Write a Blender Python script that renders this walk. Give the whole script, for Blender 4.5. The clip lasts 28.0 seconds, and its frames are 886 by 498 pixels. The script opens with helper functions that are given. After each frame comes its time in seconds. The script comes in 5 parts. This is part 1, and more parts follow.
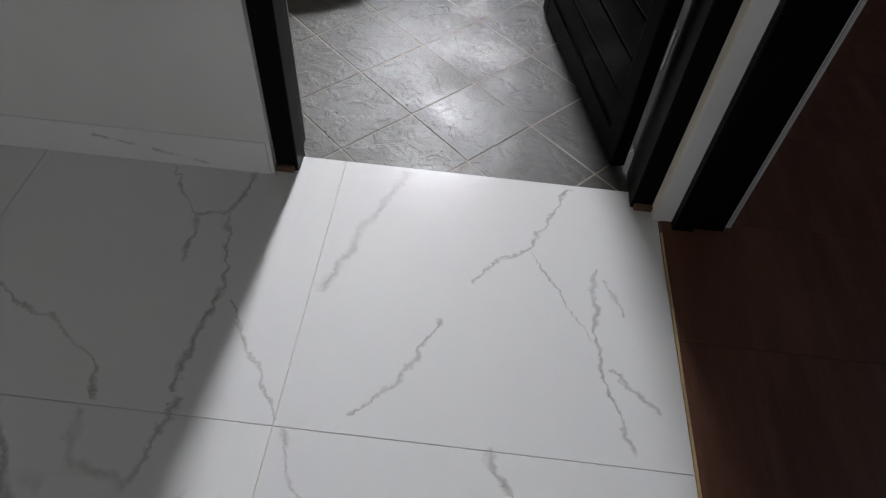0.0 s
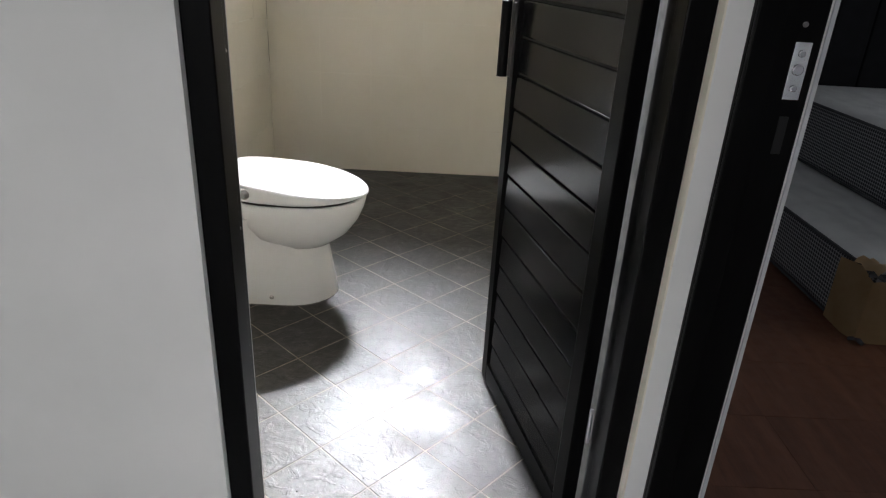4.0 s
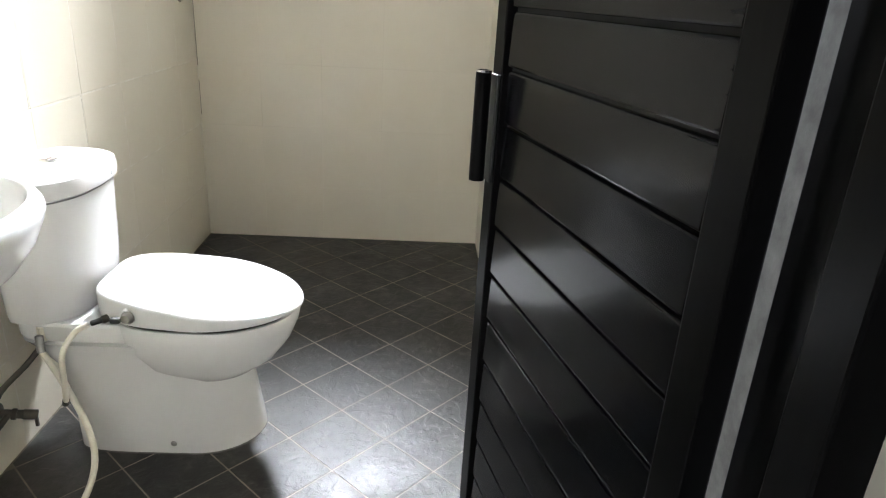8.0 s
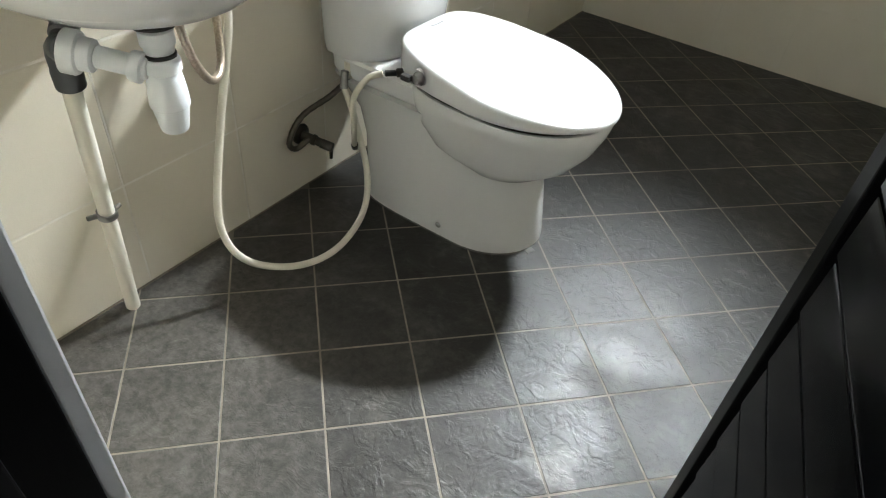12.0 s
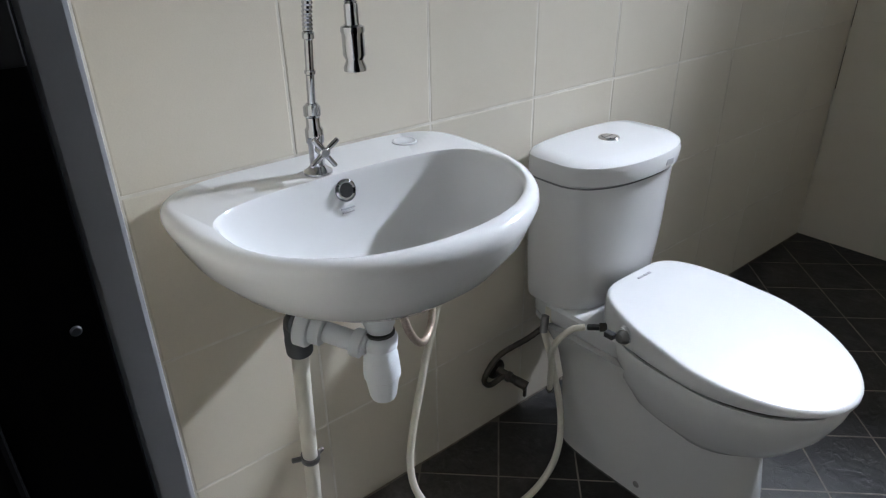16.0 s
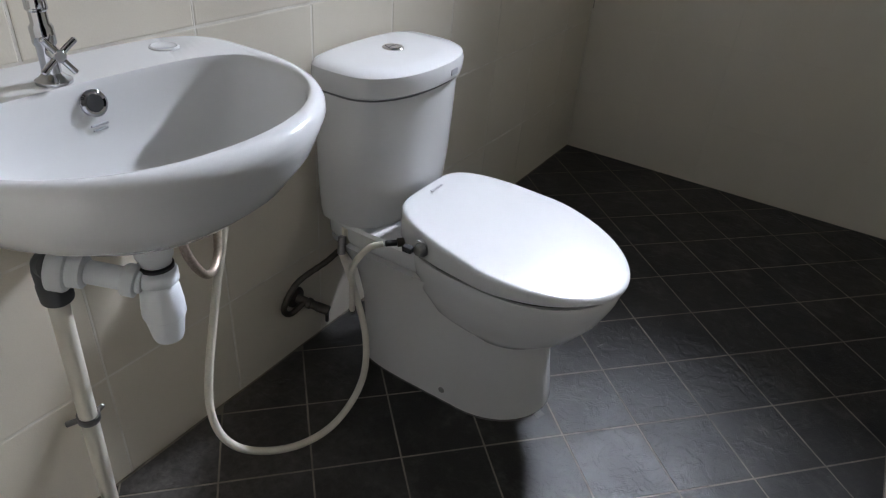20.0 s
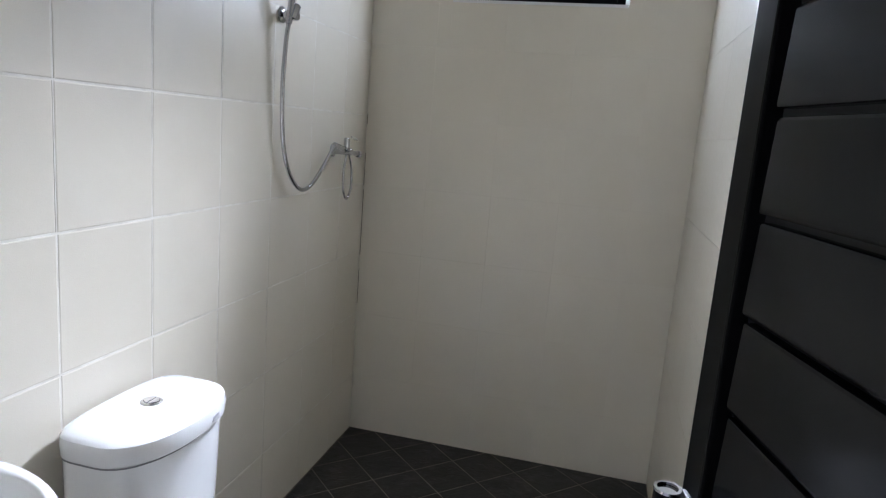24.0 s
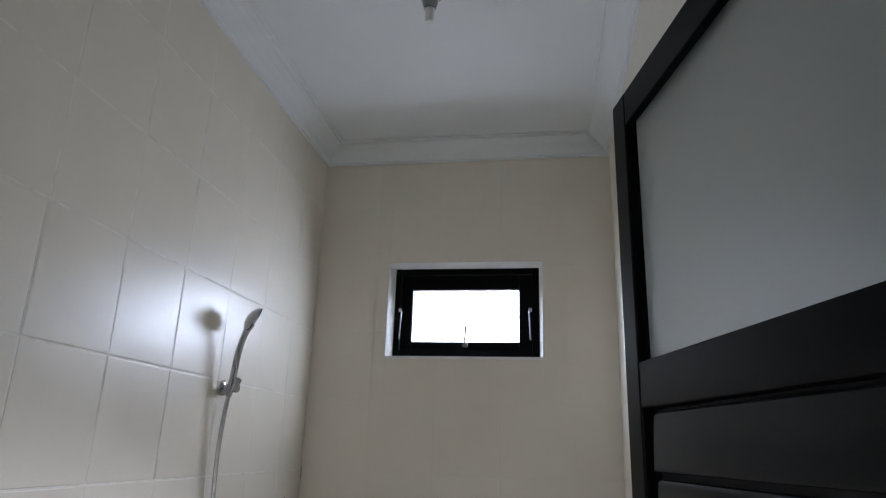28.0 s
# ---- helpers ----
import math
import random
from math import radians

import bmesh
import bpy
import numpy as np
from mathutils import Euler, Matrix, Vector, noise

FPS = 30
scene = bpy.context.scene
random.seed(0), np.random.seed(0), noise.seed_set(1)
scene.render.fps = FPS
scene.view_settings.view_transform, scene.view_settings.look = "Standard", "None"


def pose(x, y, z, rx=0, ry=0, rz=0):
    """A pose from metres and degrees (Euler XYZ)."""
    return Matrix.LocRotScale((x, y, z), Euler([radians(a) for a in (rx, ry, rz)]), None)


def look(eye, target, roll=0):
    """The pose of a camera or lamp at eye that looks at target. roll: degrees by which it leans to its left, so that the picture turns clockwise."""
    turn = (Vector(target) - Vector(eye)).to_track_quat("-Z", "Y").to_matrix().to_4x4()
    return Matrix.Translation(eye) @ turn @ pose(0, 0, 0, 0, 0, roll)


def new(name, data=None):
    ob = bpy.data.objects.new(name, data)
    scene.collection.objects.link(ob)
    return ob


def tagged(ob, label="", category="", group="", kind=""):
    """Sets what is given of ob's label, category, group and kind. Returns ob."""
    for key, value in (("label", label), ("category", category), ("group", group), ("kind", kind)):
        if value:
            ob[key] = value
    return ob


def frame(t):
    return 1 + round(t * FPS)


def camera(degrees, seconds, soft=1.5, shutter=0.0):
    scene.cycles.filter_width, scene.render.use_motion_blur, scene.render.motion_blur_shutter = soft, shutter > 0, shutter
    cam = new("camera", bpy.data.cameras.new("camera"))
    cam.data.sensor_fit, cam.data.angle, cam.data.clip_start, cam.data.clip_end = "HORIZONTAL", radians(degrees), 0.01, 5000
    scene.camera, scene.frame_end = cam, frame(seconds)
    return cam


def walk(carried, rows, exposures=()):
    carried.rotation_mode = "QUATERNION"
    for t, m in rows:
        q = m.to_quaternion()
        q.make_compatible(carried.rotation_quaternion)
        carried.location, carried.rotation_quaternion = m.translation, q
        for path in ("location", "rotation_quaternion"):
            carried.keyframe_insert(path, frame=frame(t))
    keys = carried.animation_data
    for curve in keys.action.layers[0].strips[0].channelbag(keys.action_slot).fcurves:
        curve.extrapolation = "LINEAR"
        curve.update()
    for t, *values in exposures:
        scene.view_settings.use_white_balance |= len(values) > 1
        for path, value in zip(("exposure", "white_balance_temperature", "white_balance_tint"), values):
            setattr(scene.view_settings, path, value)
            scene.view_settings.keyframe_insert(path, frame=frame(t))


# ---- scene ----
cam = camera(68.2, 28.0, soft=1.2)
PATH = [
    (0, (1.035, -1.027, 0.993), (0.996, 0.238, -0.556), 5.0),
    (0.5, (1.066, -1.05, 1.027), (1.136, 0.282, -0.464), 4.6),
    (1, (1.06, -1.072, 1.059), (1.181, 0.344, -0.349), 4.5),
    (1.5, (1.061, -1.082, 1.101), (1.202, 0.412, -0.221), 5.0),
    (2, (1.054, -1.098, 1.133), (1.198, 0.527, -0.024), 5.4),
    (2.5, (1.043, -1.091, 1.155), (1.163, 0.598, 0.092), 5.1),
    (3, (1.047, -1.082, 1.18), (1.114, 0.658, 0.196), 4.1),
    (3.5, (1.04, -1.073, 1.197), (1.065, 0.716, 0.303), 3.2),
    (5.5, (1.016, -1.1, 1.323), (1.079, 0.832, 0.813), 2.6),
    (6, (0.986, -1.029, 1.362), (1.106, 0.932, 0.984), 3.3),
    (6.5, (0.955, -0.955, 1.378), (1.137, 1.014, 1.082), 3.5),
    (7, (0.965, -0.795, 1.321), (1.193, 1.155, 0.941), 3.6),
    (7.5, (1.047, -0.62, 1.341), (1.216, 1.29, 0.773), 3.1),
    (8, (1.077, -0.437, 1.252), (1.176, 1.424, 0.524), 3.3),
    (8.5, (1.102, -0.284, 1.231), (1.173, 1.503, 0.336), 4.9),
    (9, (1.096, -0.182, 1.168), (1.154, 1.506, 0.097), 8.3),
    (9.5, (1.175, -0.076, 1.142), (1.042, 1.512, -0.067), 9.3),
    (10, (1.197, -0.031, 1.113), (0.887, 1.464, -0.179), 10.5),
    (10.5, (1.196, -0.022, 1.103), (0.729, 1.392, -0.232), 9.2),
    (11, (1.187, -0.023, 1.102), (0.626, 1.335, -0.255), 8.2),
    (11.5, (1.175, -0.032, 1.111), (0.527, 1.291, -0.242), 7.2),
    (12, (1.147, -0.043, 1.131), (0.373, 1.247, -0.187), 6.1),
    (12.5, (1.141, -0.041, 1.148), (0.247, 1.223, -0.117), 4.2),
    (13, (1.132, -0.039, 1.163), (0.134, 1.209, -0.04), 2.6),
    (13.5, (1.124, -0.036, 1.181), (0.035, 1.199, 0.046), 1.2),
    (15.5, (1.016, 0.028, 1.24), (-0.268, 1.194, 0.243), 0.3),
    (16, (1.034, 0.026, 1.265), (-0.347, 1.152, 0.357), -0.9),
    (16.5, (1.052, 0.022, 1.289), (-0.401, 1.133, 0.479), -1.6),
    (17, (1.054, 0.015, 1.304), (-0.439, 1.129, 0.574), -1.9),
    (17.5, (1.044, 0.015, 1.307), (-0.475, 1.123, 0.625), -2.0),
    (18, (1.029, 0.03, 1.292), (-0.457, 1.172, 0.593), -2.3),
    (18.5, (1.015, 0.029, 1.263), (-0.328, 1.279, 0.466), -1.3),
    (19, (1.003, 0.009, 1.225), (-0.112, 1.375, 0.281), 1.4),
    (19.5, (0.994, 0.025, 1.202), (0.067, 1.456, 0.156), 4.3),
    (20, (1.011, 0.053, 1.214), (0.166, 1.515, 0.142), 5.0),
    (20.5, (1.029, 0.078, 1.232), (0.259, 1.594, 0.179), 5.4),
    (21, (1.044, 0.093, 1.263), (0.373, 1.702, 0.284), 5.3),
    (21.5, (1.056, 0.082, 1.298), (0.486, 1.788, 0.424), 5.5),
    (23.5, (1.092, 0.036, 1.429), (0.631, 1.93, 0.985), 4.4),
    (24, (1.091, 0.036, 1.472), (0.635, 1.95, 1.115), 4.6),
    (24.5, (1.084, 0.012, 1.484), (0.628, 1.948, 1.272), 4.1),
    (25, (1.073, -0.014, 1.515), (0.635, 1.937, 1.465), 3.9),
    (25.5, (1.074, -0.029, 1.528), (0.651, 1.925, 1.59), 3.8),
    (26, (1.081, -0.035, 1.554), (0.673, 1.917, 1.713), 3.8),
    (26.5, (1.095, -0.048, 1.586), (0.71, 1.897, 1.849), 3.5),
    (27, (1.099, -0.051, 1.609), (0.752, 1.88, 2.0), 3.0),
    (27.5, (1.108, -0.074, 1.621), (0.79, 1.837, 2.114), 2.2),
    (28, (1.115, -0.091, 1.622), (0.806, 1.797, 2.204), 1.8),
]
EXPOSURES = [(0.0, -1.6, 6300, 13), (1.0, -1.35, 6300, 14), (2.0, -1.1, 6300, 14), (3.5, -0.5, 6250, 13), (5.5, 0.3, 6150, 11), (7.0, 0.25, 5900, 11), (8.0, 0.15, 6100, 10), (9.5, -0.05, 6650, 7), (11.0, -0.35, 6500, 4), (12.0, -0.6, 6200, 5),
             (13.5, -1.0, 6100, 6), (15.5, -1.45, 5700, 11), (18.0, -1.7, 5600, 13), (20.0, -1.7, 5750, 14), (21.5, -1.25, 5650, 12), (23.5, -0.65, 5500, 15), (24.5, -0.90, 5450, 15), (26.0, -1.15, 5450, 14), (28.0, -1.05, 5550, 17)]
walk(cam, [(t, look(e, a, r)) for t, e, a, r in PATH], EXPOSURES)

# ---- light ----
world = bpy.data.worlds.new("sky")
scene.world = world
world.use_nodes = True
wn = world.node_tree.nodes
sky = wn.new("ShaderNodeTexSky")
sky.sky_type = "NISHITA"
sky.sun_disc = False
sky.sun_elevation = radians(50)
sky.sun_rotation = radians(20)
wn["Background"].inputs["Strength"].default_value = 0.08
world.node_tree.links.new(sky.outputs[0], wn["Background"].inputs["Color"])


def lamp(name, m, w, h, watts, color, spread=180):
    data = bpy.data.lights.new(name, "AREA")
    data.shape, data.size, data.size_y = "RECTANGLE", w, h
    data.energy, data.color = watts, color
    data.spread = radians(spread)
    ob = new(name, data)
    ob.matrix_world = m
    return ob


sun_data = bpy.data.lights.new("sun", "SUN")
sun_data.energy, sun_data.angle, sun_data.color = 0.8, radians(12), (1.0, 0.97, 0.92)
sun = new("sun", sun_data)
sun.matrix_world = look((0, 20, 24), (0, 0, 0))

# daylight standing in the three window openings; corridor and bedroom ones added, unseen
lamp("window_light", look((0.735, 2.984, 2.225), (0.735, 1.984, 1.74)), 0.50, 0.235, 15.5, (0.88, 0.945, 1.0), 178)
lamp("high_sky_light", look((0.755, 2.985, 2.150), (0.755, 1.985, 1.46)), 0.26, 0.11, 57, (0.985, 0.995, 1.0), 57)
lamp("corridor_fill_light", look((-0.3, -6.06, 1.45), (-0.3, 0, 1.35)), 1.5, 1.5, 58, (1.0, 0.99, 0.97))
lamp("bedroom_fill_light", look((5.24, 0.2, 1.75), (3.0, 0.2, 1.3)), 1.5, 1.2, 26, (0.95, 0.98, 1.0))


# ---- materials ----
FLOOR = -0.02          # bathroom floor, a step below the corridor


class Mat:
    """A node material with the few calls that the surfaces here need."""

    def __init__(self, name, color, rough=0.5, metal=0.0):
        self.m = bpy.data.materials.new(name)
        self.m.use_nodes = True
        self.t = self.m.node_tree
        self.b = self.t.nodes["Principled BSDF"]
        self.b.inputs["Base Color"].default_value = (*color, 1)
        self.b.inputs["Roughness"].default_value = rough
        self.b.inputs["Metallic"].default_value = metal
        geo = self.t.nodes.new("ShaderNodeNewGeometry")
        self.pos = geo.outputs["Position"]
        info = self.t.nodes.new("ShaderNodeObjectInfo")
        self.rand = info.outputs["Random"]
        self.color = None

    def link(self, a, b):
        self.t.links.new(a, b)

    def coords(self, scale=(1, 1, 1), shift=0.0):
        """World position, stretched, and shifted by each object's own random number."""
        n = self.t.nodes.new("ShaderNodeMapping")
        n.inputs["Scale"].default_value = scale
        self.link(self.pos, n.inputs["Vector"])
        if shift:
            mul = self.t.nodes.new("ShaderNodeMath")
            mul.operation = "MULTIPLY"
            mul.inputs[1].default_value = shift
            self.link(self.rand, mul.inputs[0])
            self.link(mul.outputs[0], n.inputs["Location"])
        return n.outputs[0]

    def noise(self, scale, detail=4, rough=0.55, coords=None, distort=0.0):
        n = self.t.nodes.new("ShaderNodeTexNoise")
        n.inputs["Scale"].default_value = scale
        n.inputs["Detail"].default_value = detail
        n.inputs["Roughness"].default_value = rough
        n.inputs["Distortion"].default_value = distort
        self.link(coords or self.pos, n.inputs["Vector"])
        return n.outputs[0]

    def ramp(self, fac, a, b, va=0.0, vb=1.0):
        n = self.t.nodes.new("ShaderNodeMapRange")
        for key, v in (("From Min", a), ("From Max", b), ("To Min", va), ("To Max", vb)):
            n.inputs[key].default_value = v
        self.link(fac, n.inputs["Value"])
        return n.outputs[0]

    def math(self, op, a, b=None):
        n = self.t.nodes.new("ShaderNodeMath")
        n.operation = op
        for i, v in enumerate((a, b)):
            if v is None:
                continue
            if isinstance(v, (int, float)):
                n.inputs[i].default_value = v
            else:
                self.link(v, n.inputs[i])
        return n.outputs[0]

    def vec(self, op, a, b):
        n = self.t.nodes.new("ShaderNodeVectorMath")
        n.operation = op
        for i, v in enumerate((a, b)):
            if isinstance(v, tuple):
                n.inputs[i].default_value = v
            else:
                self.link(v, n.inputs[i])
        return n.outputs["Value"] if op in ("DOT_PRODUCT", "DISTANCE") else n.outputs[0]

    def length(self, a):
        return self.vec("DISTANCE", a, (0.0, 0.0, 0.0))

    def segment(self, p, a, b):
        """The distance of p from the line between a and b."""
        a, b = Vector(a), Vector(b)
        way = b - a
        off = self.vec("SUBTRACT", p, tuple(a))
        n = self.t.nodes.new("ShaderNodeMath")
        n.operation, n.use_clamp = "MULTIPLY", True
        self.link(self.vec("DOT_PRODUCT", off, tuple(way)), n.inputs[0])
        n.inputs[1].default_value = 1 / way.length_squared
        m = self.t.nodes.new("ShaderNodeVectorMath")
        m.operation = "SCALE"
        m.inputs[0].default_value = way
        self.link(n.outputs[0], m.inputs["Scale"])
        return self.vec("DISTANCE", off, m.outputs[0])

    def mix(self, fac, a, b):
        n = self.t.nodes.new("ShaderNodeMix")
        n.data_type = "RGBA"
        for key, v in ((0, fac), (6, a), (7, b)):
            if isinstance(v, tuple):
                n.inputs[key].default_value = (*v, 1)
            elif isinstance(v, (int, float)):
                n.inputs[key].default_value = v
            else:
                self.link(v, n.inputs[key])
        return n.outputs[2]

    def paint(self, color):
        self.link(color, self.b.inputs["Base Color"])
        return self

    def gloss(self, value):
        self.link(value, self.b.inputs["Roughness"])
        return self

    def bump(self, height, strength, distance=0.002):
        n = self.t.nodes.new("ShaderNodeBump")
        n.inputs["Strength"].default_value = strength
        n.inputs["Distance"].default_value = distance
        self.link(height, n.inputs["Height"])
        self.link(n.outputs[0], self.b.inputs["Normal"])
        return self


def make_plaster(name, a, b, rough=0.75):
    k = Mat(name, a, rough)
    k.paint(k.mix(k.ramp(k.noise(2.2, 5), 0.35, 0.7), a, b))
    k.bump(k.noise(60, 6), 0.25, 0.001)
    return k.m


M_PLASTER = make_plaster("white_wall_paint", (0.78, 0.77, 0.75), (0.70, 0.70, 0.68))
M_WARM_SIDE = make_plaster("warm_lit_wall_paint", (0.78, 0.72, 0.60), (0.74, 0.68, 0.57))
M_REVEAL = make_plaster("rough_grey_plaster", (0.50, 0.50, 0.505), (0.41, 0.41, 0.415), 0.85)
M_CEIL = make_plaster("ceiling_paint", (0.74, 0.75, 0.73), (0.70, 0.71, 0.69), 0.8)
M_BEDWALL = make_plaster("grey_wall_paint", (0.55, 0.56, 0.57), (0.50, 0.51, 0.52))


def make_wall_tile():
    k = Mat("cream_ceramic_wall_tile", (0.66, 0.62, 0.55), 0.45)
    c = k.coords((1, 1, 1), 7.0)
    tone = k.mix(k.ramp(k.noise(5, 4, 0.5, c), 0.3, 0.75), (0.712, 0.660, 0.553), (0.682, 0.628, 0.520))
    tone = k.mix(k.math("MULTIPLY", k.ramp(k.noise(420, 2, 0.5), 0.45, 0.75), 0.25), tone, (0.60, 0.54, 0.44))
    k.paint(k.mix(k.math("MULTIPLY", k.rand, 0.10), tone, (0.65, 0.585, 0.475)))
    k.gloss(k.ramp(k.noise(60, 3, 0.5, c), 0.3, 0.7, 0.31, 0.42))
    k.b.inputs["Specular IOR Level"].default_value = 0.66
    wave = k.math("ADD", k.math("MULTIPLY", k.noise(11, 2, 0.5, c), 1.0), k.math("MULTIPLY", k.noise(330, 2, 0.5), 0.42))
    k.bump(wave, 0.16, 0.0022)
    return k.m


def make_wall_grout():
    k = Mat("cream_wall_grout", (0.62, 0.58, 0.50), 0.8)
    k.paint(k.mix(k.ramp(k.noise(14, 4), 0.4, 0.65), (0.80, 0.765, 0.69), (0.66, 0.615, 0.53)))
    return k.m


def make_slate():
    k = Mat("dark_slate_floor_tile", (0.045, 0.043, 0.04), 0.42)
    c = k.coords((1, 1, 1), 9.0)
    blot = k.ramp(k.noise(7, 6, 0.62, c), 0.42, 0.72)
    dust = k.ramp(k.noise(22, 6, 0.7, c), 0.52, 0.78)
    base = k.mix(blot, (0.0095, 0.0090, 0.0086), (0.023, 0.0215, 0.0195))
    base = k.mix(k.math("MULTIPLY", k.rand, 0.35), base, (0.019, 0.0176, 0.0163))
    base = k.mix(k.math("MULTIPLY", dust, 0.3), base, (0.10, 0.093, 0.083))
    # fine grain, and the dried lime where water stood
    grain = k.ramp(k.noise(520, 3, 0.6), 0.42, 0.72)
    base = k.mix(k.math("MULTIPLY", grain, 0.08), base, (0.16, 0.15, 0.135))
    # dust carried in through the doorway, with the light pool's brightness painted in
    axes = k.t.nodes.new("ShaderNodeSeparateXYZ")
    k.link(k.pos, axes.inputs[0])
    tread_and_pool = k.ramp(k.math("ADD", k.math("ADD", axes.outputs[1], k.math("MULTIPLY", axes.outputs[0], 0.60)), k.math("MULTIPLY", k.noise(3.2, 5, 0.6), 0.7)), 0.98, 1.62, 0.75, 0.0)
    base = k.mix(k.math("MULTIPLY", tread_and_pool, k.ramp(k.noise(9, 5, 0.65), 0.32, 0.68, 0.6, 1.0)), base, k.mix(k.ramp(k.noise(48, 6, 0.72, None, 0.3), 0.36, 0.66), (0.070, 0.064, 0.057), (0.160, 0.149, 0.134)))
    lime = k.math("MULTIPLY", k.ramp(k.noise(5.5, 6, 0.62, None, 0.5), 0.53, 0.62), k.ramp(k.noise(34, 5, 0.65), 0.36, 0.66))
    base = k.mix(k.math("MULTIPLY", lime, 0.20), base, (0.20, 0.19, 0.172))
    edge = k.math("SUBTRACT", k.noise(16, 4, 0.6), 0.5)
    for place, size in (((1.085, 0.480, FLOOR), 0.075), ((1.005, 0.690, FLOOR), 0.055)):
        d = k.math("ADD", k.length(k.vec("SUBTRACT", k.pos, place)), k.math("MULTIPLY", edge, 0.16))
        base = k.mix(k.math("MULTIPLY", k.ramp(d, size * 0.62, size, 0.62, 0.0), k.ramp(k.noise(60, 4), 0.3, 0.6, 0.35, 1.0)), base, (0.32, 0.32, 0.315))
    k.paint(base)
    worn = k.ramp(k.noise(7, 5, 0.6, None, 0.5), 0.36, 0.66)
    rough = k.math("ADD", k.ramp(worn, 0.0, 1.0, 0.33, 0.47), k.ramp(k.noise(46, 4, 0.6, c), 0.3, 0.7, -0.02, 0.07))
    k.gloss(rough)
    flakes = k.math("ADD", k.ramp(k.noise(10, 5, 0.6, c, 0.9), 0.455, 0.545), k.ramp(k.noise(19, 5, 0.6, c, 0.7), 0.50, 0.585))
    relief = k.math("ADD", k.math("MULTIPLY", flakes, 0.42), k.math("MULTIPLY", k.noise(46, 6, 0.68, c), 0.7))
    k.bump(relief, 0.62, 0.0020)
    k.b.inputs["Specular IOR Level"].default_value = 0.36
    return k.m


def make_floor_grout():
    k = Mat("beige_floor_grout", (0.20, 0.175, 0.14), 0.85)
    k.paint(k.mix(k.ramp(k.noise(9, 5), 0.35, 0.7), (0.31, 0.27, 0.22), (0.14, 0.122, 0.10)))
    k.bump(k.noise(200, 3), 0.3, 0.001)
    return k.m


# veins of the slabs before the door: x, y, x, y, half width in mm
VEINS_DOOR = [(0.91, -0.02, 0.86, -0.16, 9), (0.86, -0.16, 0.79, -0.34, 9), (1.26, -0.02, 1.18, -0.18, 3.5), (1.18, -0.18, 1.08, -0.28, 3.5),
              (1.18, -0.20, 1.29, -0.38, 2), (1.31, -0.23, 1.30, -0.38, 4), (1.30, -0.38, 1.31, -0.46, 5), (1.31, -0.46, 1.36, -0.59, 4),
              (1.33, -0.44, 1.41, -0.52, 3), (1.02, -0.38, 0.99, -0.47, 3), (0.99, -0.47, 0.90, -0.58, 4), (1.33, -0.25, 1.35, -0.33, 3)]
VEINS_SIDE = [(0.43, -0.08, 0.52, -0.22, 3), (0.52, -0.22, 0.53, -0.31, 5), (0.58, -0.19, 0.62, -0.35, 4), (0.62, -0.35, 0.60, -0.48, 6), (0.60, -0.48, 0.61, -0.58, 5),
              (0.59, -0.07, 0.58, -0.19, 6), (0.58, -0.19, 0.51, -0.20, 4), (0.64, -0.39, 0.78, -0.60, 2.5), (0.22, -0.41, 0.45, -0.53, 4), (0.45, -0.53, 0.49, -0.60, 5)]
VEINS_NEAR = [(0.47, -0.62, 0.49, -0.70, 9), (0.49, -0.70, 0.58, -0.74, 7), (0.62, -0.59, 0.58, -0.74, 6), (0.80, -0.62, 0.84, -0.73, 3), (1.12, -0.61, 1.20, -0.76, 5), (0.34, -0.62, 0.42, -0.76, 5)]


